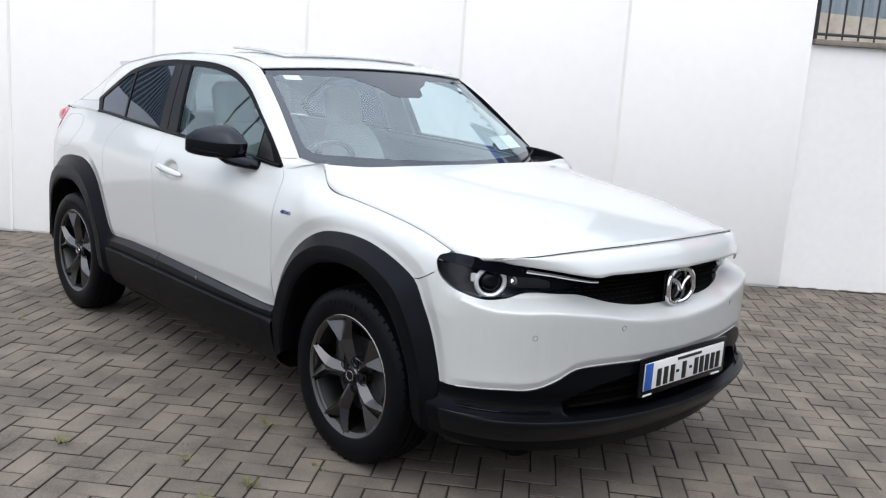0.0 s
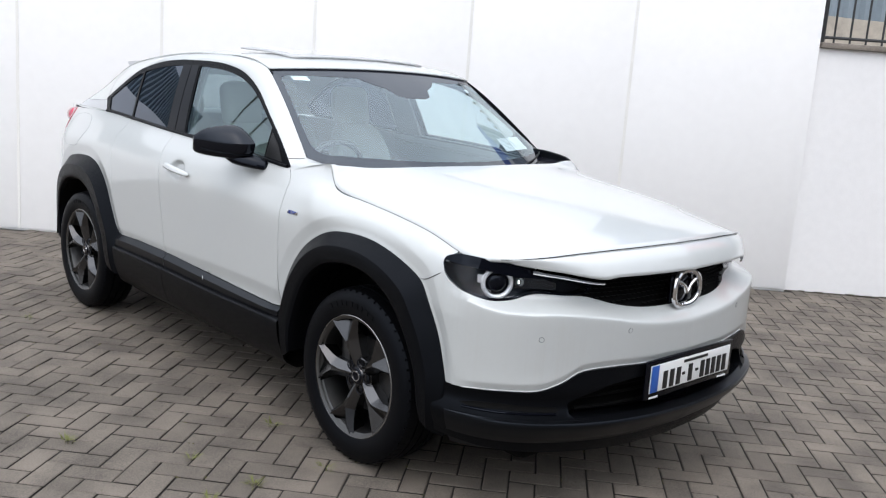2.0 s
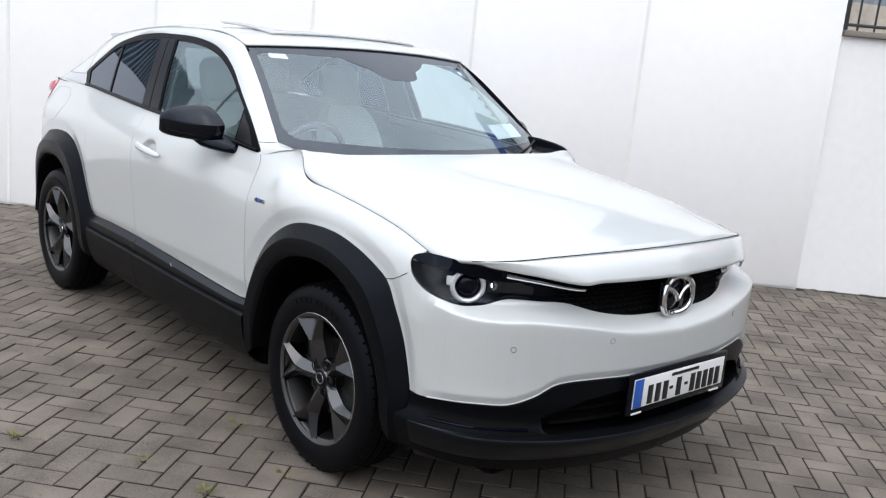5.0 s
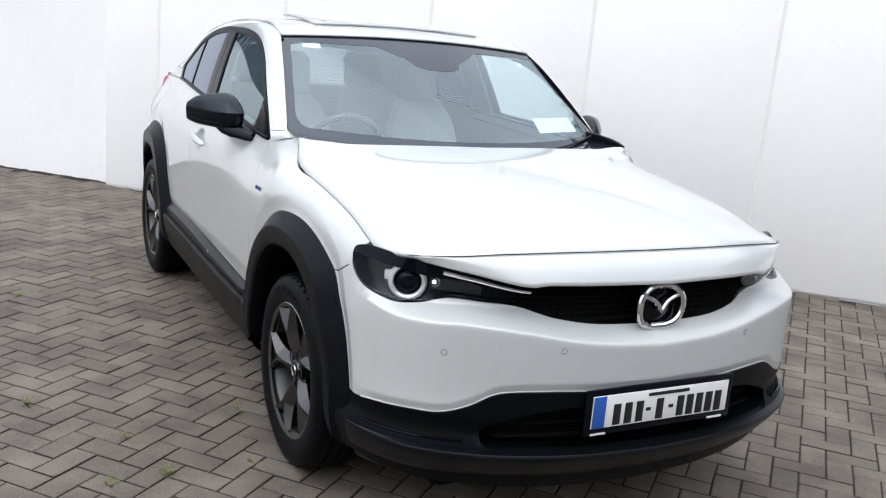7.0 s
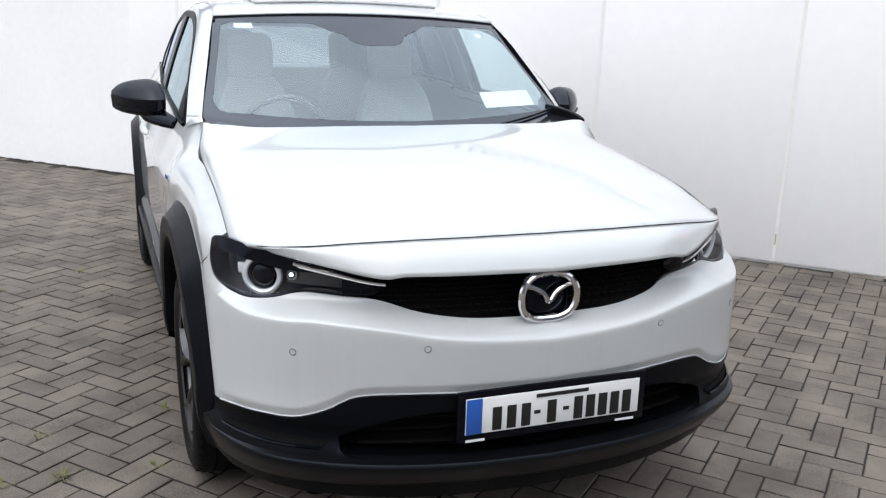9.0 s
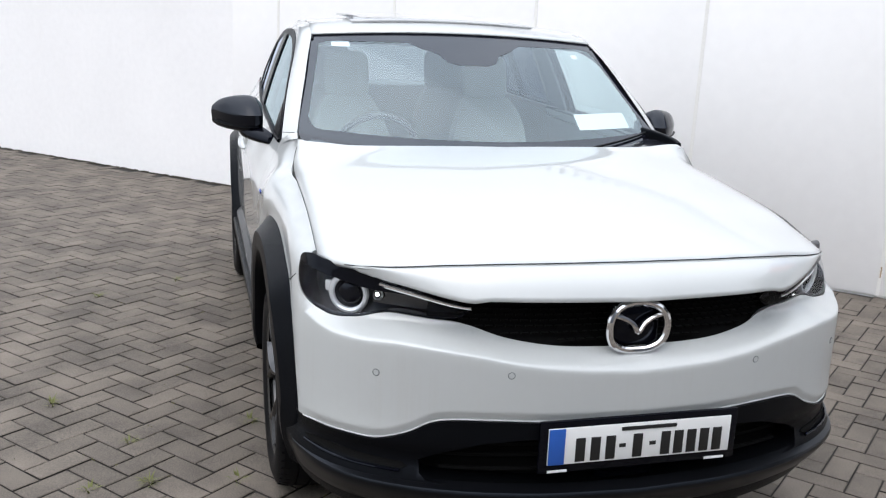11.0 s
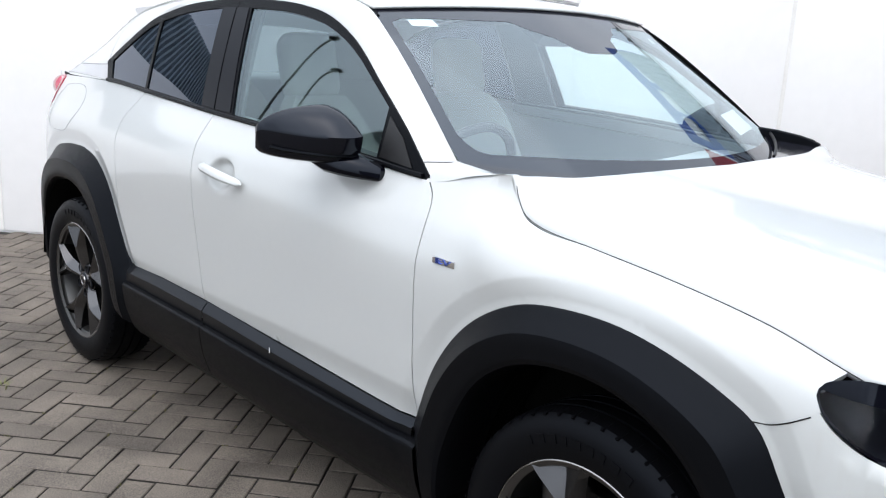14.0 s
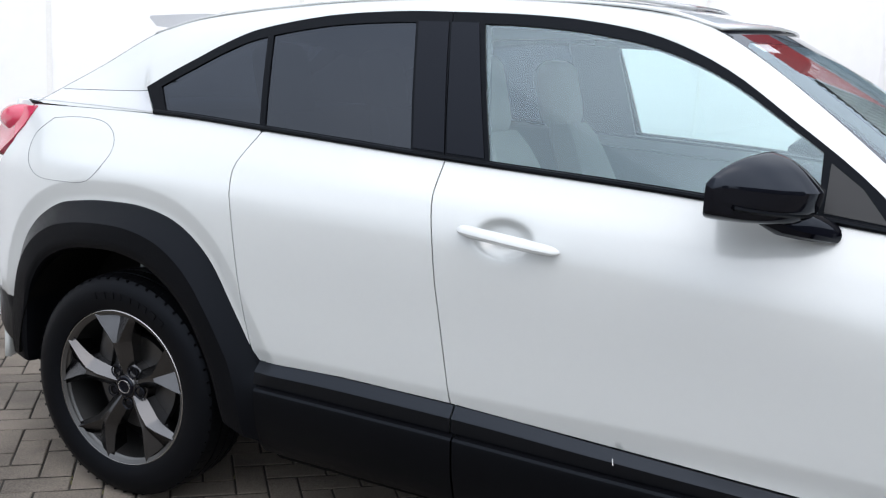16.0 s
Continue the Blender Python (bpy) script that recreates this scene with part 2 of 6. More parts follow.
def tube_bm(pts, r, seg=8, bm=None, closed=False, flat=1.0):
    """A tube through points; r a number or a list."""
    bm = bm or bmesh.new()
    pts = [Vector(p) for p in pts]
    n = len(pts)
    rings = []
    up0 = None
    for i, p in enumerate(pts):
        a, b = (pts[i - 1], pts[(i + 1) % n]) if closed else (pts[max(i - 1, 0)], pts[min(i + 1, n - 1)])
        t = (b - a).normalized()
        if up0 is None:
            up0 = t.orthogonal().normalized()
        up0 = (up0 - t * up0.dot(t)).normalized()
        s = t.cross(up0)
        rr = r[i] if isinstance(r, (list, tuple)) else r
        rings.append([bm.verts.new(p + (up0 * math.cos(k * math.tau / seg) + s * flat * math.sin(k * math.tau / seg)) * rr) for k in range(seg)])
    for i in range(n if closed else n - 1):
        A, B = rings[i], rings[(i + 1) % n]
        for k in range(seg):
            bm.faces.new((A[k], A[(k + 1) % seg], B[(k + 1) % seg], B[k]))
    if not closed:
        bm.faces.new(rings[0])
        bm.faces.new(rings[-1])
    return bm


def lathe_bm(profile, seg=64, bm=None):
    """Revolves (radius, depth) round the y axis."""
    bm = bm or bmesh.new()
    rings = []
    for k in range(seg):
        a = k * math.tau / seg
        rings.append([bm.verts.new((r * math.cos(a), d, r * math.sin(a))) for r, d in profile])
    for k in range(seg):
        A, B = rings[k], rings[(k + 1) % seg]
        for i in range(len(profile) - 1):
            bm.faces.new((A[i], A[i + 1], B[i + 1], B[i]))
    return bm


def through_pts(pts, n=6):
    """A smooth line through 2D or 3D points."""
    p = [np.array(a, float) for a in pts]
    p = [2 * p[0] - p[1]] + p + [2 * p[-1] - p[-2]]
    out = []
    for i in range(1, len(p) - 2):
        for k in range(n):
            t = k / n
            out.append(0.5 * (2 * p[i] + (p[i + 1] - p[i - 1]) * t + (2 * p[i - 1] - 5 * p[i] + 4 * p[i + 1] - p[i + 2]) * t * t
                              + (3 * p[i] - p[i - 1] - 3 * p[i + 1] + p[i + 2]) * t ** 3))
    out.append(p[-2])
    return out


def dense(pts, d=0.02, closed=True):
    """Cuts long straight runs into short ones."""
    out = []
    n = len(pts)
    for i in range(n if closed else n - 1):
        a, b = np.array(pts[i], float), np.array(pts[(i + 1) % n], float)
        k = max(1, int(np.hypot(*(b - a)) / d))
        out += [a + (b - a) * j / k for j in range(k)]
    if not closed:
        out.append(np.array(pts[-1], float))
    return out


def area2(p):
    p = np.array(p)
    return 0.5 * np.sum(p[:, 0] * np.roll(p[:, 1], -1) - np.roll(p[:, 0], -1) * p[:, 1])


def inset(poly, d):
    """The outline moved inwards by d."""
    p = np.array(poly)
    if area2(p) < 0:
        p = p[::-1]
    e = np.roll(p, -1, 0) - p
    e /= np.maximum(np.hypot(e[:, 0], e[:, 1]), 1e-9)[:, None]
    nrm = np.stack([-e[:, 1], e[:, 0]], 1)
    m = nrm + np.roll(nrm, 1, 0)
    k = np.maximum((m * nrm).sum(1), 0.5)
    return list(p + m / k[:, None] * d)


def inside(poly, pts):
    poly, pts = np.array(poly), np.array(pts)
    x, y = pts[:, 0], pts[:, 1]
    r = np.zeros(len(pts), bool)
    a = poly[-1]
    for b in poly:
        c = ((b[1] > y) != (a[1] > y)) & (x < (a[0] - b[0]) * (y - b[1]) / (a[1] - b[1] + 1e-12) + b[0])
        r ^= c
        a = b
    return r


def panel(name, fn, outline, material, parent, label="", side=1, step=0.03, depth=0.02, gap=0.0017, holes=(), raise_by=0.0, extra=()):
    """A sheet cut by an outline from the surface fn(u, v), with a turned-in edge. side -1 mirrors it across the car."""
    poly = inset(dense(outline, step * 0.7), gap) if gap else dense(outline, step * 0.7)
    holes = [dense(h, step * 0.7) for h in holes]
    P = np.array(poly)
    lo, hi = P.min(0), P.max(0)
    g = np.stack(np.meshgrid(np.arange(lo[0] + step / 2, hi[0], step), np.arange(lo[1] + step / 2, hi[1], step)), -1).reshape(-1, 2)
    if len(extra):
        ex = np.array(extra)
        g = g[np.array([np.min((ex[:, 0] - a) ** 2 + (ex[:, 1] - b) ** 2) for a, b in g]) > (0.45 * step) ** 2]
        g = np.concatenate([g, ex])
    loops = [np.array(poly)] + [np.array(h) for h in holes]
    keep = inside(poly, g)
    for h in holes:
        keep &= ~inside(h, g)
    g = g[keep]
    edge = np.concatenate(loops)
    if len(g):
        far = np.array([np.min((edge[:, 0] - a) ** 2 + (edge[:, 1] - b) ** 2) for a, b in g]) > (0.4 * step) ** 2
        g = g[far]
    verts = [Vector(v) for v in np.concatenate([edge, g])]
    edges, k = [], 0
    for lp in loops:
        edges += [(k + i, k + (i + 1) % len(lp)) for i in range(len(lp))]
        k += len(lp)
    vo, _, fo, _, _, _ = geometry.delaunay_2d_cdt(verts, edges, [], 0, 1e-6)
    uv = np.array([(v.x, v.y) for v in vo])
    tri = np.array([f for f in fo if len(f) == 3])
    cen = uv[tri].mean(1)
    ok = inside(poly, cen)
    for h in holes:
        ok &= ~inside(h, cen)
    tri = tri[ok]

    def at(u, v):
        return np.stack(np.broadcast_arrays(*fn(u, v)), -1).astype(float)
    p = at(uv[:, 0], uv[:, 1])
    e = 0.004
    du = at(uv[:, 0] + e, uv[:, 1]) - at(uv[:, 0] - e, uv[:, 1])
    dv = at(uv[:, 0], uv[:, 1] + e) - at(uv[:, 0], uv[:, 1] - e)
    nr = np.cross(du, dv)
    nr /= np.maximum(np.linalg.norm(nr, axis=1), 1e-9)[:, None]
    out = p - np.stack([np.clip(p[:, 0], -2.4, 0.1), 0 * p[:, 0], 0.55 + 0 * p[:, 0]], 1)
    nr[(nr * out).sum(1) < 0] *= -1
    p = p + nr * raise_by
    p[:, 1] *= side
    nr[:, 1] *= side
    tn = np.cross(p[tri[:, 1]] - p[tri[:, 0]], p[tri[:, 2]] - p[tri[:, 0]])
    bad = (tn * nr[tri].mean(1)).sum(1) < 0
    tri[bad] = tri[bad][:, ::-1]
    co = [tuple(v) for v in p]
    no = [tuple(v) for v in nr]
    faces = [tuple(int(i) for i in t) for t in tri]
    if depth:
        cnt = {}
        for t in faces:
            for a, b in ((t[0], t[1]), (t[1], t[2]), (t[2], t[0])):
                cnt[(a, b)] = 1
        rim = [(a, b) for a, b in cnt if (b, a) not in cnt]
        idx = {}
        for a, b in rim:
            q = []
            for i in (a, b):
                if i not in idx:
                    idx[i] = len(co)
                    co.append(tuple(p[i]))
                    co.append(tuple(p[i] - nr[i] * depth))
                q.append(idx[i])
            faces.append((q[1], q[0], q[0] + 1, q[1] + 1))
    me = bpy.data.meshes.new(name)
    me.from_pydata(co, [], faces)
    me.shade_smooth()
    me.update()
    full = np.zeros((len(co), 3))
    me.vertices.foreach_get("normal", full.ravel())
    full = np.array([v.normal for v in me.vertices])
    full[:len(no)] = np.array(no)
    me.normals_split_custom_set_from_vertices([tuple(v) for v in full])
    return link(name, me, material, parent, label)


def grid_part(name, fn, nu, nv, material, parent, label="", thick=0.0):
    """A sheet of nu x nv cells over the unit square."""
    u, v = np.meshgrid(np.linspace(0, 1, nu + 1), np.linspace(0, 1, nv + 1), indexing="ij")
    p = np.stack(np.broadcast_arrays(*fn(u.ravel(), v.ravel())), -1).astype(float)
    faces = [(i * (nv + 1) + j, (i + 1) * (nv + 1) + j, (i + 1) * (nv + 1) + j + 1, i * (nv + 1) + j + 1) for i in range(nu) for j in range(nv)]
    me = bpy.data.meshes.new(name)
    me.from_pydata([tuple(a) for a in p], [], faces)
    me.shade_smooth()
    ob = link(name, me, material, parent, label)
    if thick:
        s = ob.modifiers.new("thickness", "SOLIDIFY")
        s.thickness, s.offset = thick, -1
    return ob


# ---- the yard: wall frame s runs along the wall, d is the distance behind the car ----
YAW = 45.0


def yard(s, d, z=0.0):
    r = 2 ** -0.5
    return Vector(((s - d) * r, (s + d) * r, z))


def yard_box(name, s0, s1, d0, d1, z0, z1, material, parent=None, bevel=0.0, label=""):
    bm = box_bm((s1 - s0, d1 - d0, z1 - z0), bevel=bevel, m=Matrix.Rotation(radians(YAW), 4, "Z"))
    bmesh.ops.translate(bm, vec=yard((s0 + s1) / 2, (d0 + d1) / 2, (z0 + z1) / 2), verts=bm.verts)
    return part(name, bm, material, parent, label)


def build_ground():
    bm = bmesh.new()
    bmesh.ops.create_grid(bm, x_segments=4, y_segments=4, size=400)
    bmesh.ops.translate(bm, vec=(0, 0, -0.006), verts=bm.verts)
    tagged(part("ground", bm, JOINT), "grey yard ground under the block paving", "ground", kind="structure")


def build_apron():
    for s0, s1, d0, d1 in ((-60, 60, -60, -4.50), (-60, -10.40, -4.495, 3.4), (5.40, 60, -4.495, 3.4)):
        tagged(yard_box("pavement", s0, s1, d0, d1, -0.03, -0.003, PAVER), "grey paved yard beyond the herringbone blocks", "pavement", kind="structure")


def build_walls():
    w = yard_box("wall_main", -4.47, 2.38, 3.40, 3.60, -0.05, 2.38, WALLPAINT)
    tagged(w, "tall white boarded yard wall with cream joints", "wall", kind="structure")
    edges = [-4.47, -3.95, -2.78, -1.56, -0.33, 0.95, 2.38]
    for a, b in zip(edges, edges[1:]):
        yard_box("panel", a + 0.004, b - 0.004, 3.388, 3.399, 0.012, 2.37, WALLPAINT, w, bevel=0.002)
    for s in edges[1:-1]:
        yard_box("joint_strip", s - 0.011, s + 0.011, 3.384, 3.3872, 0.012, 2.37, STRIP, w)
    yard_box("rust_mark", 0.947, 0.954, 3.3815, 3.3838, 0.13, 0.20, mat("rust_stain", (0.42, 0.30, 0.18), 0.8, var=0.4, scale=30), w)
    yard_box("coping", -4.49, 2.40, 3.37, 3.63, 2.381, 2.42, WALLPAINT, w, bevel=0.004)
    bm = bmesh.new()
    for i in range(56):
        box_bm((0.014, 0.10, 0.07), yard(-4.4 + i * 0.12, 3.39, 2.455), m=Matrix.Rotation(radians(YAW), 4, "Z"), bm=bm)
    tagged(part("wall_spikes", bm, IRON), "row of dark spikes along the wall top", "spikes", kind="stuff")
    w2 = yard_box("wall_rear", -14.0, -4.472, 3.50, 3.70, -0.05, 2.15, RENDER_WALL)
    tagged(w2, "plain white rendered yard wall with a dirty foot", "wall", kind="structure")
    w3 = yard_box("wall_front", 2.382, 12.0, 3.44, 3.65, -0.05, 1.94, RENDER_WALL)
    tagged(w3, "lower white rendered wall with railings on top", "wall", kind="structure")
    c = yard_box("wall_coping", 2.402, 12.0, 3.40, 3.70, 1.941, 1.985, COPING, bevel=0.008)
    tagged(c, "weathered stone coping on the low wall", "coping", kind="structure")
    # dirt along the wall's foot
    rng = random.Random(4)
    for name, s0, s1, d in (("wall_base_grime", -13.9, -4.49, 3.50), ("wall_base_grime", 2.40, 8.0, 3.44)):
        bm = bmesh.new()
        s = s0
        while s < s1:
            k = rng.uniform(0.02, 0.07)
            h, t = rng.uniform(0.002, 0.011), rng.uniform(0.010, 0.040)
            box_bm((k * 1.1, t, h), yard(s + k / 2, d - t / 2, h / 2 - 0.003), m=Matrix.Rotation(radians(YAW + rng.uniform(-9, 9)), 4, "Z"), bm=bm)
            s += k
        tagged(part(name, bm, GRIME, smooth=False), "dark dirt and debris along the wall foot", "dirt", kind="stuff")
    # railings
    f = new("railing")
    f.location = yard(2.4, 3.52, 1.985)
    bpy.context.view_layer.update()
    tagged(f, "black iron bar railing on the low wall", "railing")

    def rod(name, s0, s1, z0, z1, r):
        a, b = yard(s0, 3.52, z0) - f.location, yard(s1, 3.52, z1) - f.location
        part(name, tube_bm([a, b], r, 8), IRON, f)
    for z in (2.03, 3.0):
        rod("rail", 2.40, 8.0, z, z, 0.012)
    rod("post", 2.43, 2.43, 1.985, 3.05, 0.025)
    for i in range(40):
        rod("bar", 2.525 + i * 0.125, 2.525 + i * 0.125, 1.985, 3.08, 0.0085)
    # shed behind the railings
    shed = new("corrugated_shed")
    shed.location = yard(5, 5.3, 0)
    tagged(shed, "blue-grey corrugated shed on a pebbledash base", "shed")
    bpy.context.view_layer.update()
    bm = bmesh.new()
    vs = []
    for i in range(241):
        s = 1.5 + i * 0.04
        d = 5.3 + (0.02 if (i // 2) % 2 else -0.02)
        vs.append([bm.verts.new(yard(s, d, z) - shed.location) for z in (0.0, 4.2)])
    for a, b in zip(vs, vs[1:]):
        bm.faces.new((a[0], b[0], b[1], a[1]))
    part("cladding", bm, SHEET, shed, smooth=False)
    bm = bmesh.new()
    n = 24
    tops = []
    for d in (4.95, 5.25):
        tops.append([(bm.verts.new(yard(1.5 + i * 0.25, d, 0) - shed.location), bm.verts.new(yard(1.5 + i * 0.25, d, 2.22 + 0.30 * (i / n) ** 0.8 + 0.05 * math.sin(i * 0.5)) - shed.location)) for i in range(n + 1)])
    for i in range(n):
        for r in tops:
            bm.faces.new((r[i][0], r[i + 1][0], r[i + 1][1], r[i][1]))
        bm.faces.new((tops[0][i][1], tops[0][i + 1][1], tops[1][i + 1][1], tops[1][i][1]))
    part("base_wall", bm, PEBBLE, shed)


def build_surroundings():
    show = new("showroom")
    show.location = (0, 9, 0)
    tagged(show, "tall showroom with blue and red sign panels", "building")

    def slab(name, x0, x1, z0, z1, y, material):
        part(name, box_bm((x1 - x0, 0.3, z1 - z0), ((x0 + x1) / 2, y, (z0 + z1) / 2), 0.01), material, show)
    slab("facade", -7, 9, 0, 5.2, 0.4, mat("grey_facade", (0.30, 0.31, 0.32), 0.6, var=0.1, scale=1))
    slab("blue_sign", -4.4, -1.0, 3.3, 7.0, 0.0, mat("sign_blue", (0.02, 0.09, 0.38), 0.4, var=0.05))
    for k, (x, z) in enumerate(((-3.6, 6.1), (-2.6, 6.1), (-1.7, 6.1), (-3.2, 5.1), (-2.2, 5.1))):
        slab("sign_bar", x - 0.35, x + 0.35, z - 0.22, z + 0.22, -0.17, PAPER)
    slab("red_panel", -0.9, 1.3, 3.2, 6.6, 0.0, mat("sign_red", (0.50, 0.03, 0.03), 0.45, var=0.1))
    slab("dark_cladding", 1.4, 6.0, 2.6, 6.4, 0.0, SHED_DARK)
    for k in range(24):
        slab("rib", 1.5 + k * 0.19, 1.58 + k * 0.19, 2.6, 6.4, -0.18, SHED_DARK)
    # added out of view: a dark block that dims the bumper and its reflections
    far = part("depot_building", box_bm((6, 26, 6.2), (15, -1, 3.1), 0.02), mat("dimming_block_grey", (0.17, 0.185, 0.21), 0.7, var=0.12, scale=0.6))
    tagged(far, "unseen long grey block added to darken the light on the car's front", "building")
    unit = yard_box("industrial_unit", -13.0, -6.6, 5.2, 8.0, 0.0, 3.9, SHED_DARK)
    tagged(unit, "dark ribbed industrial unit behind the wall", "building")
    for k in range(40):
        yard_box("rib", -12.9 + k * 0.157, -12.84 + k * 0.157, 5.14, 5.2, 0.0, 3.95, SHEET, unit)
    for x, y, h in ((-12.6, -6.6, 6.4), (-13.6, -8.0, 6.2)):
        lamp = new("street_lamp")
        lamp.location = (x, y, 0)
        tagged(lamp, "tall dark street lamp with a curved arm", "street lamp", group="street lamps")
        arm = through_pts([(0, 0, 0), (0, 0, h * 0.6), (0.05, 0, h * 0.85), (0.5, 0.2, h * 0.97), (1.2, 0.4, h)], 5)
        part("pole", tube_bm(arm, 0.04, 8), IRON, lamp)
        part("lantern", box_bm((0.42, 0.18, 0.09), (1.35, 0.44, h), 0.03), IRON, lamp)


SHED_DARK = mat("dark_ribbed_sheet", (0.025, 0.028, 0.03), 0.6, var=0.1, scale=2)
build_ground()
build_apron()
build_walls()
build_surroundings()



# ---- surfaces of the car: x forward from the front axle, y to its left, z up ----
def spline(*knots):
    """A smooth function through (x, value) knots."""
    ks = np.array(sorted(knots), float)
    kx, ky = ks[:, 0], ks[:, 1]
    h = np.diff(kx)
    dl = np.diff(ky) / h
    m = np.empty(len(kx))
    m[0], m[-1] = dl[0], dl[-1]
    for i in range(1, len(kx) - 1):
        m[i] = 0 if dl[i - 1] * dl[i] <= 0 else (h[i - 1] + h[i]) / (h[i - 1] / dl[i] + h[i] / dl[i - 1])

    def f(x):
        x = np.asarray(x, float)
        i = np.clip(np.searchsorted(kx, x) - 1, 0, len(h) - 1)
        t = (x - kx[i]) / h[i]
        v = ((1 + 2 * t) * (1 - t) ** 2 * ky[i] + t * (1 - t) ** 2 * h[i] * m[i]
             + t * t * (3 - 2 * t) * ky[i + 1] + t * t * (t - 1) * h[i] * m[i + 1])
        v = np.where(t < 0, ky[0] + m[0] * (x - kx[0]), v)
        return np.where(t > 1, ky[-1] + m[-1] * (x - kx[-1]), v)
    return f


# top line of the body side: bonnet edge in front, belt line behind
TOP_Z = spline((0.7, 0.86), (0.49, 0.899), (0.3, 0.949), (0.1, 0.979), (-0.1, 1.001), (-0.25, 1.017), (-0.3, 1.036), (-0.33, 1.068), (-0.365, 1.112),
               (-0.45, 1.100), (-0.6, 1.068), (-0.8, 1.081), (-1.1, 1.100), (-1.66, 1.118), (-2.21, 1.139), (-2.62, 1.152), (-3.2, 1.14), (-3.5, 1.1))
TOP_Y = spline((0.7, 0.79), (0.49, 0.795), (0.1, 0.788), (-0.25, 0.782), (-0.30, 0.779), (-0.33, 0.770), (-0.36, 0.757), (-0.45, 0.777), (-0.6, 0.80), (-0.8, 0.808), (-1.1, 0.806), (-1.66, 0.79),
               (-2.21, 0.757), (-2.62, 0.728), (-3.2, 0.69), (-3.45, 0.62))
SHOULDER_Z = spline((0.7, 0.86), (0.49, 0.899), (0.3, 0.949), (0.1, 0.979), (-0.1, 1.002), (-0.25, 1.022), (-0.36, 1.045), (-0.46, 1.063), (-0.6, 1.068), (-0.8, 1.081), (-1.1, 1.100),
                    (-1.66, 1.118), (-2.21, 1.139), (-2.62, 1.152), (-3.2, 1.14), (-3.5, 1.1))
SHOULDER_Y = spline((0.7, 0.79), (0.49, 0.795), (0.1, 0.788), (-0.25, 0.783), (-0.36, 0.787), (-0.46, 0.793), (-0.6, 0.80), (-0.8, 0.808), (-1.1, 0.806), (-1.66, 0.79),
                    (-2.21, 0.757), (-2.62, 0.728), (-3.2, 0.69), (-3.45, 0.62))
MAX_Y = spline((0.7, 0.86), (0.45, 0.862), (0.3, 0.876), (0.0, 0.885), (-0.5, 0.888), (-1.2, 0.888), (-2.2, 0.884), (-2.65, 0.878), (-3.0, 0.845), (-3.3, 0.755), (-3.45, 0.66))
SHO_1 = spline((0.5, 0.034), (0.2, 0.05), (-0.3, 0.062), (-0.45, 0.03), (-0.7, 0.022), (-2.2, 0.03), (-3.0, 0.03), (-3.4, 0.01))
SHO_2 = spline((0.5, 0.05), (0.2, 0.078), (-0.3, 0.097), (-0.45, 0.068), (-0.7, 0.052), (-2.2, 0.075), (-3.0, 0.07), (-3.4, 0.025))


def side_y(x, z):
    """Half the body's width at x and height z, from the sill to the belt line."""
    x, z = np.broadcast_arrays(np.asarray(x, float), np.asarray(z, float))
    tz, ty, my = SHOULDER_Z(x), SHOULDER_Y(x), MAX_Y(x)
    zk = [0.15 + 0 * x, 0.34 + 0 * x, 0.50 + 0 * x, 0.68 + 0 * x, tz - 0.19, tz - 0.10, tz - 0.04, tz, tz + 0.05]
    e = ty + SHO_2(x)
    yk = [my - 0.075, my - 0.012, my - 0.004, my, np.minimum(0.55 * my + 0.45 * e + 0.012, my), e, ty + SHO_1(x), ty, ty - 0.03]
    n = len(zk)
    sl = []
    for i in range(n):
        a, b = max(i - 1, 0), min(i + 1, n - 1)
        sl.append((yk[b] - yk[a]) / (zk[b] - zk[a]))
    out = np.full(x.shape, np.nan)
    for i in range(n - 1):
        h = zk[i + 1] - zk[i]
        t = (z - zk[i]) / h
        v = ((1 + 2 * t) * (1 - t) ** 2 * yk[i] + t * (1 - t) ** 2 * h * sl[i]
             + t * t * (3 - 2 * t) * yk[i + 1] + t * t * (t - 1) * h * sl[i + 1])
        ok = (t >= 0) & (t <= 1)
        if i == 0:
            ok |= t < 0
            v = np.where(t < 0, yk[0] + sl[0] * (z - zk[0]), v)
        out = np.where(ok & np.isnan(out), v, out)
    out = np.where(np.isnan(out), yk[-1], out)
    for line in (ARCH_F, ARCH_R):
        t = np.clip((0.064 - from_line(x, z, line)) / 0.05, 0, 1)
        out = out - 0.012 * np.where(t < 0.16, t * t / 0.32, t - 0.08)
    return out


def from_line(x, z, line):
    """Distance in side view to a line of points."""
    p = np.array(line)
    best = np.full(x.shape, 9.0)
    near = (x > p[:, 0].min() - 0.1) & (x < p[:, 0].max() + 0.1)
    for (ax, az), (bx, bz) in zip(p[:-1], p[1:]):
        k = np.clip(((x - ax) * (bx - ax) + (z - az) * (bz - az)) / ((bx - ax) ** 2 + (bz - az) ** 2), 0, 1)
        best = np.minimum(best, np.hypot(x - ax - k * (bx - ax), z - az - k * (bz - az)))
    return np.where(near, best, 9.0)


def glass_y(x, z):
    """Half the width over the side windows."""
    dz = z - TOP_Z(x)
    return TOP_Y(x) - 0.004 - 0.29 * dz - 0.22 * dz * np.abs(dz)


def screen_x(y, z):
    """The windscreen."""
    bow = np.clip(1 - ((z - 1.285) / 0.19) ** 2, -0.6, 1) * np.clip(1 - (y / 0.76) ** 2, 0, 1)
    return -0.339 - 1.61 * (z - 1.111) - 0.42 * y * y + 0.032 * bow


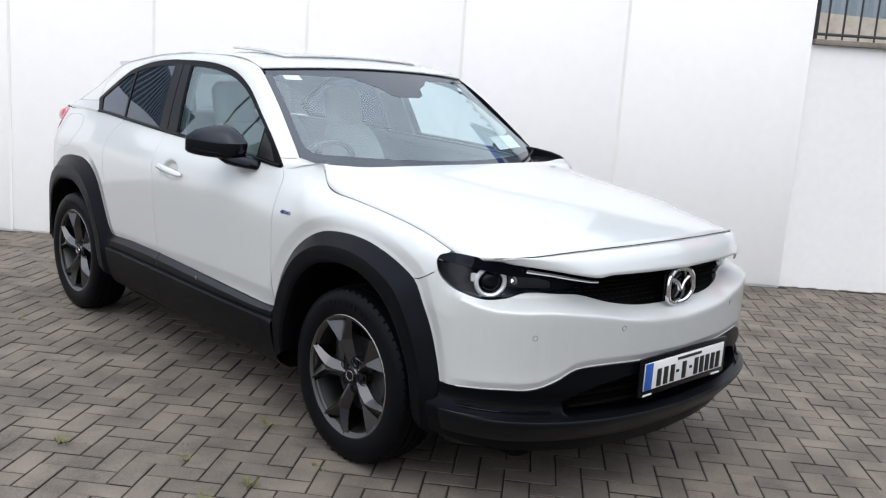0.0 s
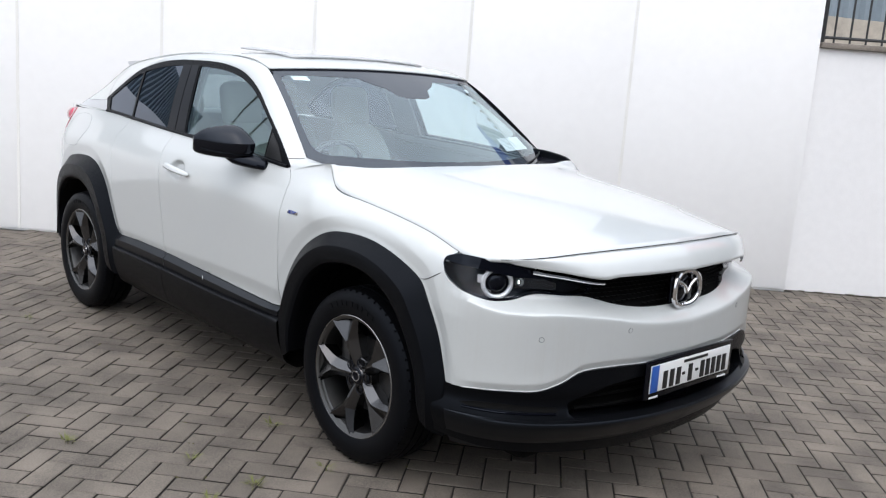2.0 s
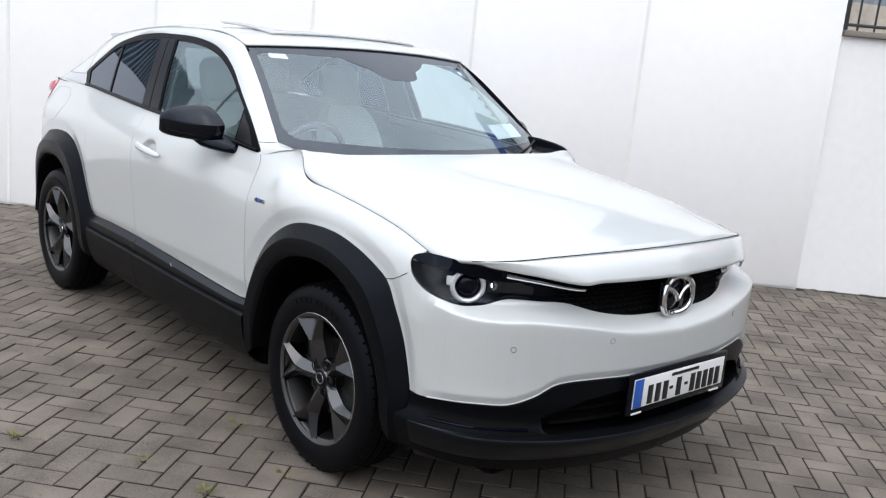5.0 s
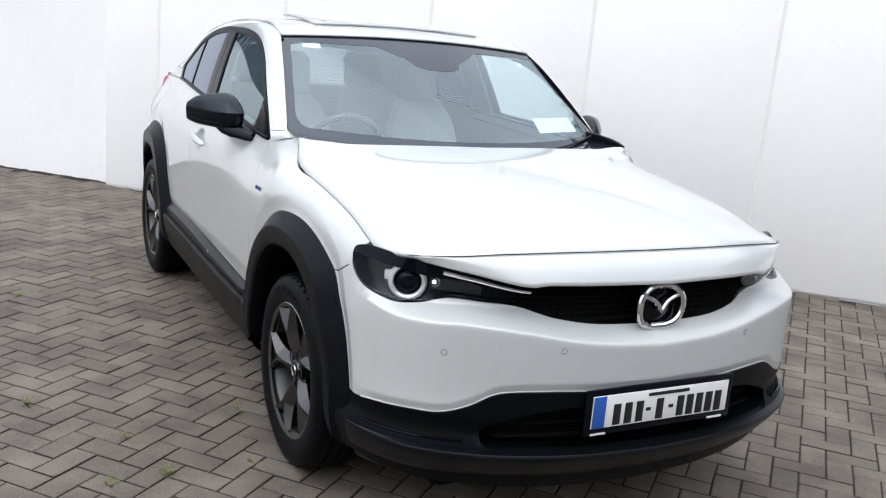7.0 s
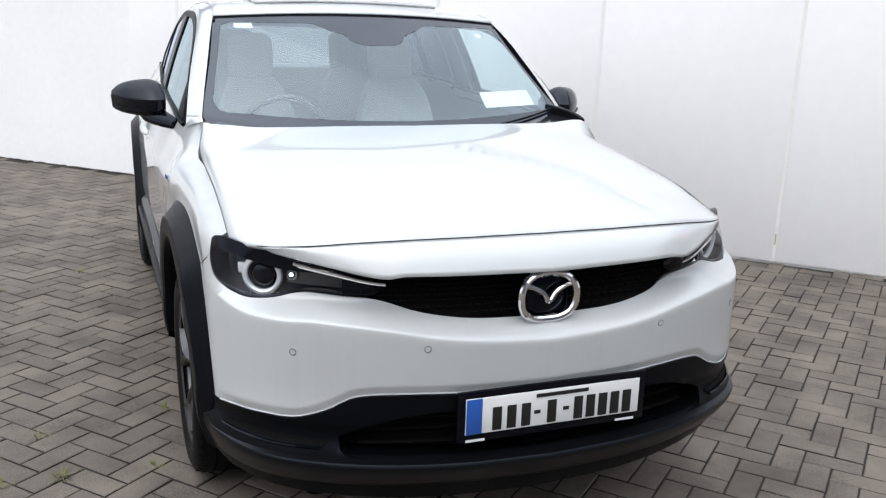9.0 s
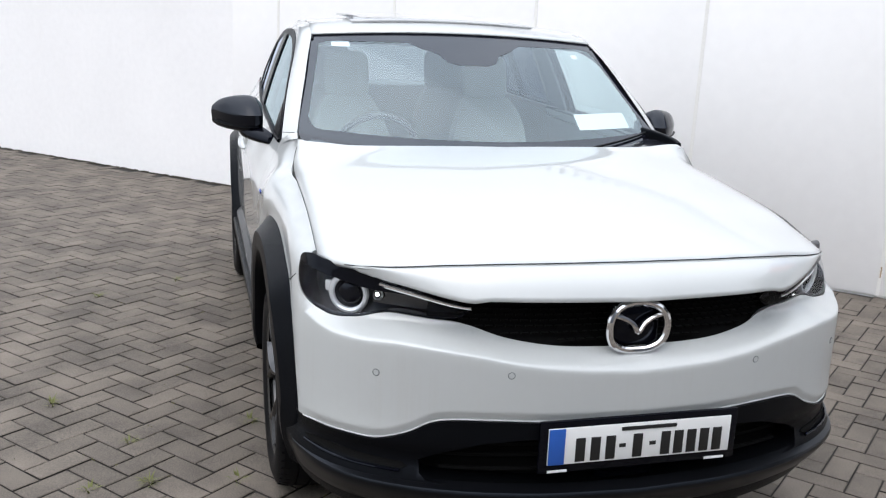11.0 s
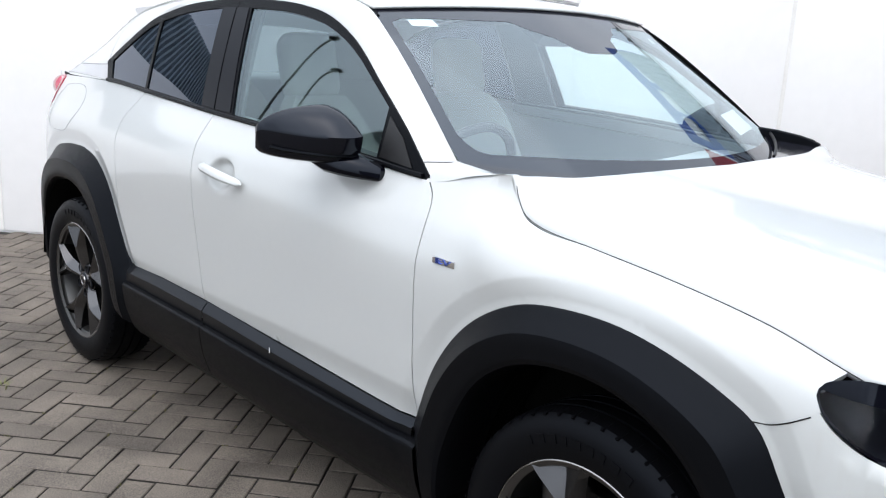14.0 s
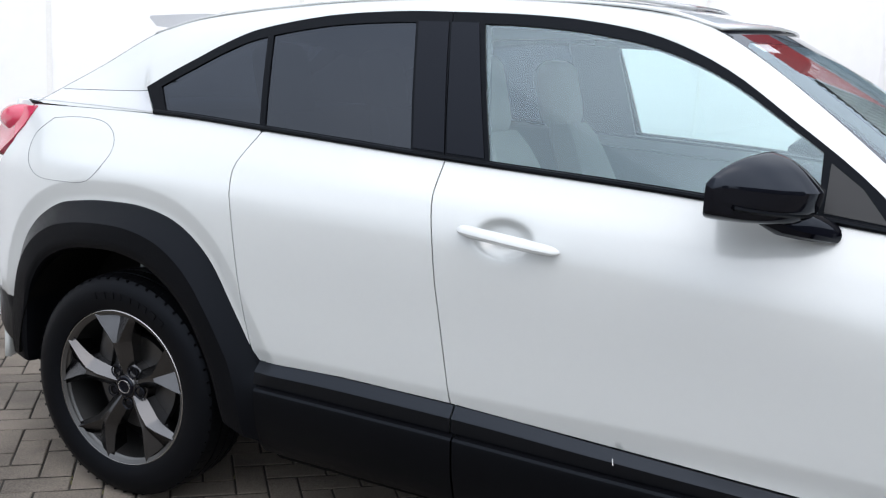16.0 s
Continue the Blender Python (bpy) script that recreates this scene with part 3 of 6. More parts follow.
# the front seen from above: arc from the middle to the wheel arch
PLAN = [(0.906, 0.0), (0.900, 0.2), (0.878, 0.36), (0.83, 0.53), (0.757, 0.68), (0.69, 0.76), (0.60, 0.82), (0.50, 0.858), (0.38, 0.876), (0.25, 0.882)]
_t = np.linspace(0, len(PLAN) - 1, 500)
_k = np.arange(len(PLAN))
PLAN_X = spline(*zip(_k, [p[0] for p in PLAN]))(_t)
PLAN_Y = spline(*zip(_k, [p[1] for p in PLAN]))(_t)
PLAN_Q = np.concatenate([[0], np.cumsum(np.hypot(np.diff(PLAN_X), np.diff(PLAN_Y)))])
_tx, _ty = np.gradient(PLAN_X, PLAN_Q), np.gradient(PLAN_Y, PLAN_Q)
for _ in range(12):
    _tx, _ty = (np.convolve(np.pad(v, 12, mode="edge"), np.ones(25) / 25, "valid") for v in (_tx, _ty))
    _tx[0], _ty[0] = 0.0, 1.0
OFF_FRONT = spline((0.1, -0.12), (0.2, -0.06), (0.28, -0.025), (0.36, 0.0), (0.47, 0.004), (0.55, 0.0), (0.66, 0.001), (0.692, 0.0), (0.6965, -0.003), (0.70, -0.008), (0.75, -0.082), (0.765, -0.095), (0.80, -0.10), (0.9, -0.11), (1.0, -0.12))
OFF_SIDE = spline((0.1, -0.10), (0.2, -0.05), (0.28, -0.02), (0.36, -0.004), (0.47, 0.0), (0.66, -0.002), (0.75, -0.01), (0.80, -0.018), (0.9, -0.04), (1.0, -0.08))
MIX_SIDE = spline((0.0, 0.0), (0.70, 0.0), (0.83, 0.15), (0.98, 0.75), (1.08, 1.0), (1.6, 1.0))


def q_of(x, y):
    """Arc length on the plan nearest to (x, y)."""
    return float(PLAN_Q[np.argmin((PLAN_X - x) ** 2 + (PLAN_Y - abs(y)) ** 2)]) * (1 if y >= 0 else -1)


# height of the crease below the grille and the lamps
CREASE_Z = spline((0.0, 0.688), (0.15, 0.693), (0.27, 0.702), (0.34, 0.710), (0.42, 0.723), (0.50, 0.732), (0.58, 0.739), (0.66, 0.743), (0.74, 0.739), (0.82, 0.739), (0.90, 0.747), (1.0, 0.77), (1.3, 0.80))
LOW_Z = spline((0.0, 0.550), (0.27, 0.549), (0.39, 0.550), (0.534, 0.541), (0.618, 0.500), (0.706, 0.472), (0.80, 0.468), (0.90, 0.462), (1.035, 0.457), (1.4, 0.457))


def front_xy(q, z):
    a, s = np.abs(q), np.where(np.asarray(q) < 0, -1.0, 1.0)
    k = MIX_SIDE(a)
    zc = np.minimum(CREASE_Z(a), 0.765)
    z = np.asarray(z, float)
    z = np.where(z < 0.60, z, np.where(z < zc, 0.60 + (z - 0.60) * 0.0955 / (zc - 0.60), np.where(z < 0.79, 0.6955 + (z - zc) * 0.0945 / (0.79 - zc), z)))
    off = OFF_FRONT(z) * (1 - k) + OFF_SIDE(z) * k
    x, y = np.interp(a, PLAN_Q, PLAN_X), np.interp(a, PLAN_Q, PLAN_Y)
    tx, ty = np.interp(a, PLAN_Q, _tx), np.interp(a, PLAN_Q, _ty)
    n = np.hypot(tx, ty)
    return x + ty / n * off, s * (y - tx / n * off)


# ---- the car ----
car = new("car")
car.matrix_basis = Matrix.Translation((0.008, -0.75, 0.0084)) @ Matrix.Rotation(radians(0.51), 4, "X") @ Matrix.Rotation(radians(-0.1), 4, "Z") @ Matrix.Translation((0, 0.75, 0))
tagged(car, "parked white crossover car with charcoal plastic cladding", "car")


TUCK_Z = spline((-2.3, 0.56), (-1.57, 0.565), (-0.9, 0.575), (-0.50, 0.57))


def tuck(x, z):
    """The lower edge of the doors turns under towards the sill."""
    t = np.clip((TUCK_Z(x) - z) / 0.07, 0, 1)
    return -0.014 * np.where(t < 0.2, t * t / 0.4, t - 0.1) * np.clip((-0.50 - np.asarray(x)) / 0.04, 0, 1)


TUCK = [(x, float(TUCK_Z(x)) + d) for x in np.arange(-2.2, -0.5, 0.02) for d in (-0.04, -0.028, -0.016, -0.008, 0.0, 0.01)]


def side_fn(x, z):
    r2 = ((x + 1.468) / 0.066) ** 2 + ((z - 0.958) / 0.040) ** 2
    return x, side_y(x, z) + tuck(x, z) - 0.026 * np.exp(-np.minimum(r2, 9) ** 3), z


def plain_side(off=0.0):
    def f(x, z):
        return x, side_y(x, z) + tuck(x, z) + off, z
    return f


def glass_fn(x, z):
    return x, glass_y(x, z), z


def dip(y):
    """The nose sits a little lower in the middle."""
    return 0.019 * np.clip(0.75 - np.abs(y), 0, 0.75)


def front_fn(q, z):
    x, y = front_xy(q, z)
    k = np.clip((np.abs(q) - 0.92) / 0.15, 0, 1)
    k = k * k * (3 - 2 * k) * np.clip((0.875 - np.asarray(z)) / 0.05, 0, 1)
    return x, y * (1 - k) + np.where(np.asarray(q) < 0, -1, 1) * side_y(x, z) * k, z - dip(y)


def shell_fn(q, z):
    """The white bumper shell: its lower rim turns under."""
    x, y, h = front_fn(q, z)
    x2, y2 = front_xy(np.asarray(q) + 0.004, z)
    x1, y1 = front_xy(np.asarray(q) - 0.004, z)
    n = np.hypot(x2 - x1, y2 - y1)
    t = np.clip((LOW_Z(np.abs(q)) + 0.030 - np.asarray(z)) / 0.030, 0, 1)
    k = -0.011 * np.where(t < 0.25, t * t / 0.5, t - 0.125) * np.clip((1.0 - np.abs(q)) / 0.1, 0, 1)
    return x + (y2 - y1) / n * k, y - (x2 - x1) / n * k, h


ARCH_F = through_pts([(-0.529, 0.475), (-0.473, 0.626), (-0.405, 0.731), (-0.32, 0.809), (-0.211, 0.864), (-0.092, 0.884), (0.042, 0.882), (0.171, 0.856), (0.28, 0.817), (0.345, 0.777), (0.395, 0.693), (0.44, 0.60), (0.485, 0.457)], 5)
ARCH_F_IN = through_pts([(-0.405, 0.33), (-0.385, 0.47), (-0.303, 0.645), (-0.193, 0.737), (-0.06, 0.772), (0.08, 0.765), (0.204, 0.708), (0.30, 0.60), (0.365, 0.45), (0.385, 0.30)], 6)
ARCH_R = through_pts([(-2.165, 0.515), (-2.256, 0.664), (-2.341, 0.785), (-2.45, 0.862), (-2.58, 0.893), (-2.72, 0.893), (-2.84, 0.88), (-2.945, 0.855), (-3.055, 0.785), (-3.135, 0.68), (-3.20, 0.50)], 6)
ARCH_R_IN = through_pts([(-2.262, 0.33), (-2.30, 0.46), (-2.385, 0.62), (-2.50, 0.715), (-2.62, 0.752), (-2.75, 0.752), (-2.872, 0.727), (-2.98, 0.66), (-3.05, 0.53), (-3.065, 0.33)], 6)
DOOR_F_FRONT = through_pts([(-0.532, 0.486), (-0.534, 0.70), (-0.537, 0.83), (-0.546, 0.967), (-0.562, 1.030), (-0.597, 1.0665)], 4)
DOOR_MID = through_pts([(-1.573, 0.526), (-1.617, 0.751), (-1.634, 0.839), (-1.650, 0.94), (-1.671, 1.036), (-1.670, 1.1175)], 4)
DOOR_R_REAR = through_pts([(-2.173, 0.517), (-2.199, 0.602), (-2.227, 0.748), (-2.258, 0.91), (-2.277, 0.985), (-2.287, 1.034), (-2.276, 1.075), (-2.247, 1.1365)], 4)


def top_line(x0, x1, n=20):
    return [(x, float(TOP_Z(x))) for x in np.linspace(x0, x1, n)]


def rings(line):
    """Points at even distances round an arch, to carry its rolled edge."""
    out = []
    p = np.array(line)
    n = np.gradient(p, axis=0)
    n = np.stack([-n[:, 1], n[:, 0]], 1) / np.hypot(*n.T)[:, None]
    n *= np.where((n * (p - np.array([p[:, 0].mean(), 0.4]))).sum(1) < 0, -1, 1)[:, None]
    for d in np.concatenate([np.arange(0.012, 0.05, 0.011), np.arange(0.054, 0.069, 0.004), [0.08]]):
        out += [tuple(a) for a in p + n * d]
    return out


RING_F, RING_R = rings(ARCH_F), rings(ARCH_R)
DISH = [(-1.468 + 0.066 * a * math.cos(t * math.tau / 36), 0.958 + 0.040 * a * math.sin(t * math.tau / 36)) for a in (0.3, 0.55, 0.72, 0.82, 0.90, 0.98, 1.06, 1.15, 1.3) for t in range(36)]


def build_side(sg):
    near = sg < 0
    # fender
    fender = [tuple(p) for p in DOOR_F_FRONT] + top_line(-0.60, 0.478, 120) + [(0.452, 0.905), (0.432, 0.885), (0.428, 0.862), (0.44, 0.843), (0.395, 0.812)]
    fender += [tuple(p) for p in ARCH_F[::-1] if p[0] < 0.345 and p[1] > 0.488]
    panel("fender", plain_side(), fender, PAINT, car, side=sg, step=0.024, extra=RING_F)
    fd = [tuple(p) for p in DOOR_MID] + top_line(-1.66, -0.62, 24) + [tuple(p) for p in DOOR_F_FRONT[::-1]] + [(-0.70, 0.490), (-0.893, 0.497), (-1.183, 0.509)]
    door = panel("front_door", side_fn, fd, PAINT, car, side=sg, step=0.026, extra=DISH + RING_F + TUCK)
    rd = [tuple(p) for p in DOOR_R_REAR] + top_line(-2.23, -1.69, 14) + [tuple(p) for p in DOOR_MID[::-1]] + [(-1.892, 0.529)]
    panel("rear_door", plain_side(), rd, PAINT, car, side=sg, step=0.03, extra=RING_R + TUCK)
    quarter = [tuple(p) for p in DOOR_R_REAR] + top_line(-2.26, -3.19, 26) + [(-3.24, 1.02), (-3.32, 0.92), (-3.40, 0.78), (-3.42, 0.60), (-3.42, 0.50)] + [tuple(p) for p in ARCH_R[::-1]]
    quarter = panel("quarter_panel", plain_side(), quarter, PAINT, car, side=sg, step=0.03, extra=RING_R)
    seam = [(x, sg * (float(side_y(x, z)) + 0.0004), z) for x, z in through_pts([(0.328, 0.792), (0.36, 0.797), (0.392, 0.812), (0.425, 0.832)], 5)]
    part("bumper_seam", tube_bm(seam, 0.0013, 5), BLACK, car)
    flap = through_pts([(-3.06, 1.108), (-2.95, 1.119), (-2.84, 1.113), (-2.77, 1.075), (-2.755, 1.017), (-2.81, 0.945), (-2.93, 0.93), (-3.045, 0.935), (-3.105, 0.985), (-3.118, 1.05), (-3.06, 1.108)], 5)[:-1]
    flap3 = [(x, sg * (float(side_y(x, z)) + 0.0002), z) for x, z in flap]
    part("charging_flap_seam", tube_bm(flap3, 0.0009, 5, closed=True), TRIM, quarter)
    # arches
    for nm, outer, inner in (("front_arch", ARCH_F, ARCH_F_IN), ("rear_arch", ARCH_R, ARCH_R_IN)):
        lead, tail = ([(-0.485, 0.27), (-0.505, 0.40)], [(0.475, 0.34), (0.45, 0.24)]) if nm == "front_arch" else ([(-2.125, 0.28), (-2.14, 0.42)], [(-3.20, 0.36)])
        o, i_ = np.array(lead + [tuple(p) for p in outer] + tail), np.array(inner)
        so, si = (np.concatenate([[0], np.cumsum(np.hypot(*np.diff(a, axis=0).T))]) for a in (o, i_))
        so, si = so / so[-1], si / si[-1]
        vk = np.array([-0.07, 0.0, 0.06, 0.42, 0.86, 0.96, 1.0, 1.0])
        dk = np.array([-0.014, 0.004, 0.010, 0.037, 0.035, 0.029, 0.010, -0.12])

        def arch(u, v, o=o, i_=i_, so=so, si=si):
            a = np.stack([np.interp(u, so, o[:, k]) for k in (0, 1)], -1)
            b = np.stack([np.interp(u, si, i_[:, k]) for k in (0, 1)], -1)
            t = np.interp(v, np.linspace(0, 1, len(vk)), vk)
            w = a + (b - a) * t[..., None]
            return w[:, 0], sg * (side_y(w[:, 0], w[:, 1]) + np.interp(v, np.linspace(0, 1, len(vk)), dk)), w[:, 1]
        grid_part(nm, arch, 80, 28, CLAD, car).data.set_sharp_from_angle(angle=radians(24))
    # sill cladding: upper strip and lower board with a ledge, split at the door gap
    top_z = spline((-2.165, 0.517), (-1.892, 0.527), (-1.567, 0.524), (-1.183, 0.508), (-0.893, 0.496), (-0.70, 0.489), (-0.53, 0.485))
    mid_z = spline((-2.15, 0.457), (-1.56, 0.455), (-1.174, 0.449), (-0.884, 0.447), (-0.50, 0.448))
    UT, UO = [0, 0.04, 0.5, 0.60, 0.66, 1.0, 1.03], [0.004, 0.014, 0.017, 0.017, 0.014, -0.006, -0.03]
    LD, LO = [-0.002, 0.003, 0.009, 0.016, 0.10, 0.18, 0.205, 0.235], [0.004, 0.028, 0.033, 0.034, 0.026, 0.016, 0.004, -0.04]

    def sill(u, v, x0, x1, upper):
        x = x0 + (x1 - x0) * v
        if upper:
            k = np.linspace(0, 1, len(UT))
            z = mid_z(x) + (top_z(x) - mid_z(x)) * np.interp(u, k, UT)
            off = np.interp(u, k, UO)
        else:
            k = np.linspace(0, 1, len(LD))
            z, off = mid_z(x) - np.interp(u, k, LD), np.interp(u, k, LO)
        z2 = np.maximum(z, 0.30)
        return x, sg * (side_y(x, z2) + off - 0.3 * np.maximum(0.30 - z, 0)), z
    for nm, x0, x1, upper in (("upper_sill", -2.16, -1.564, True), ("upper_sill", -1.559, -0.523, True), ("lower_sill", -2.145, -1.551, False), ("lower_sill", -1.546, -0.485, False)):
        n = 12 if upper else 14
        ob = grid_part(nm, lambda u, v, x0=x0, x1=x1, upper=upper: sill(u, v, x0, x1, upper), n, 40, STRIP_BLACK if upper else CLAD, car)
        ob.data.set_sharp_from_angle(angle=radians(22))
    # window surround, panes
    dlo_top = through_pts([(-0.595, 1.070), (-0.727, 1.181), (-0.871, 1.279), (-1.028, 1.379), (-1.19, 1.444), (-1.355, 1.473), (-1.527, 1.484), (-1.747, 1.484), (-1.905, 1.48), (-2.114, 1.461), (-2.33, 1.417), (-2.438, 1.375), (-2.547, 1.319), (-2.636, 1.272), (-2.715, 1.226)], 4)
    T = np.array(dlo_top)[::-1]

    def topz(x, d=0.0):
        return float(np.interp(x, T[:, 0], T[:, 1])) - d
    split_t, split_b = -1.736, -1.672
    fr_front = [(split_b, float(TOP_Z(split_b)))] + [(split_t, topz(split_t))] + [tuple(p) for p in dlo_top[::-1] if p[0] > split_t + 0.01] + top_line(-0.62, split_b + 0.02, 20)
    fr_rear = [(split_b, float(TOP_Z(split_b)))] + [(split_t, topz(split_t))] + [tuple(p) for p in dlo_top if p[0] < split_t - 0.01] + [(-2.662, 1.154)] + top_line(-2.645, split_b - 0.02, 20)
    b = 0.013
    pane1 = [(x, float(TOP_Z(x)) + b) for x in np.linspace(-1.552, -0.80, 16)] + [(-0.806, topz(-0.806, 0.017))] + [(x, topz(x, 0.017 + 0.012 * min(1, max(0, (-x - 0.85) / 0.4)))) for x in np.linspace(-0.84, -1.64, 26)]
    pane2 = [(x, float(TOP_Z(x)) + b) for x in np.linspace(-2.243, -1.772, 12)] + [(x, topz(x, 0.03)) for x in np.linspace(-1.836, -2.283, 14)]
    pane3 = [(x, float(TOP_Z(x)) + b) for x in np.linspace(-2.62, -2.262, 10)] + [(x, topz(x, 0.03)) for x in np.linspace(-2.302, -2.655, 14)]
    wf = panel("window_frame", glass_fn, fr_front, CLAD, door, side=sg, step=0.03, depth=0.02, gap=0.001, holes=[pane1], raise_by=0.004)
    wr = panel("window_frame", glass_fn, fr_rear, CLAD, car, side=sg, step=0.03, depth=0.02, gap=0.001, holes=[pane2, pane3], raise_by=0.004)
    for nm, pn, mt in (("side_window", pane1, SIDEGLASS), ("rear_side_window", pane2, PRIVACY), ("quarter_window", pane3, PRIVACY)):
        g = panel(nm, glass_fn, inset(pn, -0.006), mt, car, side=sg, step=0.06, depth=0.0, gap=0)
        g.visible_shadow = False
    for bx0, bx1, tx0, tx1 in ((-1.565, split_b + 0.004, -1.655, split_t + 0.004), (split_b - 0.004, -1.765, split_t - 0.004, -1.828)):
        pil = [(bx0, float(TOP_Z(bx0)) + 0.016), (bx1, float(TOP_Z(bx1)) + 0.016), (tx1, topz(tx1, 0.028)), (tx0, topz(tx0, 0.028))]
        panel("pillar_trim", glass_fn, pil, SATIN, car, side=sg, step=0.04, depth=0.006, gap=0, raise_by=0.0065)
    sail = [(-0.788, float(TOP_Z(-0.788)) + 0.016), (-0.788, topz(-0.788, 0.026)), (-0.72, topz(-0.72, 0.024)), (-0.662, float(TOP_Z(-0.662)) + 0.014)]
    panel("sail_panel", glass_fn, sail, SAIL, door, side=sg, step=0.03, depth=0.003, gap=0, raise_by=0.007)
    belt = [(x, sg * (float(glass_y(x, TOP_Z(x) + 0.005)) + 0.006), float(TOP_Z(x)) + 0.005) for x in np.linspace(-2.66, -0.62, 40)]
    part("belt_moulding", tube_bm(belt, 0.0075, 8), CLAD, car)
    # roof side and pillars
    D3 = [(x, float(glass_y(x, z)), z) for x, z in dlo_top] + [(-2.668, 0.722, 1.153), (-2.85, 0.708, 1.150), (-3.0, 0.70, 1.145), (-3.195, 0.69, 1.142)]
    R3 = through_pts(EDGE, 6)
    D, R = np.array(D3), np.array(R3)
    # both edges are walked by the same share of the way, tied at the top of the pillar and the window's rear end
    sd = np.concatenate([[0], np.cumsum(np.linalg.norm(np.diff(D, axis=0), axis=1))])
    sr = np.concatenate([[0], np.cumsum(np.linalg.norm(np.diff(R, axis=0), axis=1))])
    kd = [0, sd[16], sd[len(dlo_top) - 1], sd[-1]]
    ir1, ir2 = int(np.argmin(np.abs(R[:, 0] + 1.12))), int(np.argmin(np.abs(R[:, 0] + 2.78)))
    kr = [0, sr[ir1], sr[ir2], sr[-1]]
    ks = [0, 0.24, 0.85, 1.0]
    kd[3] = sd[len(dlo_top)]

    def cant(u, v):
        a = np.stack([np.interp(np.interp(u, ks, kd), sd, D[:, k]) for k in range(3)], -1)
        c = np.stack([np.interp(np.interp(u, ks, kr), sr, R[:, k]) for k in range(3)], -1)
        w = a + (c - a) * v[:, None]
        d = np.linalg.norm(c - a, axis=1)
        bulge = np.interp(u, [0, 0.05, 0.26, 0.6, 0.78, 0.9, 1.0], [0.0, 0.07, 0.12, 0.10, 0.05, 0.03, 0.0]) * d * np.sin(np.pi * v)
        return w[:, 0], sg * (w[:, 1] + bulge * 0.8), w[:, 2] + bulge * 0.55
    grid_part("roof_side", cant, 120, 10, PAINT, car)
    foot_line = [tuple(float(c[0]) for c in cant(np.array([0.018 * (1 - t)]), np.array([t]))) for t in np.linspace(0.02, 1.0, 14)]
    part("pillar_foot_seam", tube_bm([(x, y + sg * 0.0004, z + 0.0004) for x, y, z in foot_line], 0.0011, 5), BLACK, car)
    hinge = [tuple(float(c[0]) for c in cant(np.array([t]), np.array([0.998]))) for t in np.linspace(0.82, 1.0, 30)]
    part("tailgate_seam", tube_bm(hinge, 0.0011, 6), TRIM, car)

    def tail_frame(u, v):
        t = sr[max(ir2 - 6, 0)] + (sr[-1] - sr[max(ir2 - 6, 0)]) * u
        c = [np.interp(t, sr, R[:, k]) for k in range(3)]
        return c[0] - 0.002, sg * c[1] * (1 - 0.16 * v), c[2] + 0.030 * v * (1 - u) - 0.0015
    grid_part("tailgate_frame", tail_frame, 24, 5, PAINT, car)
    part("tail_wedge", tube_bm([(-3.16, sg * 0.692, 1.146), (-3.20, sg * 0.689, 1.146), (-3.225, sg * 0.683, 1.152)], [0.003, 0.007, 0.002], 6), CLAD, car)
    foot = [(x, sg * (float(np.interp(-x, [2.675, 3.195], [0.722, 0.69])) + 0.0015), 1.1445) for x in np.linspace(-2.69, -3.19, 12)]
    part("pillar_seam", tube_bm(foot, 0.0018, 6), BLACK, car)
    rail = [(p[0], sg * (p[1] - 0.006), p[2] - 0.005) for p in R[int(ir1 * 0.88):] if p[0] > -1.62]
    part("roof_moulding", tube_bm(rail, [0.008 * (1 - 0.6 * k / (len(rail) - 1)) for k in range(len(rail))], 8), CLAD, car)
    # silver strip at the foot of the rear pillar

    us = np.linspace(0.83, 1.0, 80)

    def joint_u(v):
        out = []
        for t in np.atleast_1d(v):
            zz = cant(us, np.full(80, t))[2]
            out.append(np.interp(-(1.216 - 0.022 * t), -zz, us))
        return np.array(out)

    def strip(u, v):
        a = joint_u(v)
        x, y, z = cant(a + (0.993 - a) * u, 0.005 + 0.98 * v)
        return x, y + sg * 0.0012, z + 0.0012
    grid_part("pillar_strip", strip, 8, 24, SILVER, car, "satin silver strip")
    line = [tuple(float(c[0]) for c in strip(np.array([0.0]), np.array([t]))) for t in np.linspace(0.02, 0.98, 14)]
    part("pillar_joint", tube_bm(line, 0.0012, 5), TRIM, car)
    # handle
    hb = bmesh.new()
    pts = through_pts([(-1.580, 0.970), (-1.55, 0.968), (-1.49, 0.964), (-1.41, 0.957), (-1.35, 0.951), (-1.322, 0.948)], 5)
    rr = [float(np.interp(k / (len(pts) - 1), [0, 0.06, 0.2, 0.6, 0.85, 0.96, 1], [0.006, 0.0128, 0.0155, 0.016, 0.0125, 0.007, 0.002])) for k in range(len(pts))]
    hp = [(x, sg * (float(side_y(x, z)) + 0.010 + 0.014 * math.sin(math.pi * min(1, max(0, (x + 1.59) / 0.28)))), z) for x, z in pts]
    tube_bm(hp, rr, 10, hb, flat=0.75)
    part("handle", hb, PAINT, door)
    # mirror: domed upper shell, crease, upright band, flat underside
    ks = [0.0, 0.15, 0.3, 0.6, 0.85, 1.0]
    drop = 0.0 if near else -0.03
    top = spline(*zip(ks, [1.194, 1.216, 1.222, 1.215, 1.198, 1.174]))
    bot = spline(*zip(ks, [1.080, 1.075, 1.075, 1.080, 1.088, 1.100]))
    xn = spline(*zip(ks, [-0.790, -0.788, -0.795, -0.842, -0.908, -0.965]))
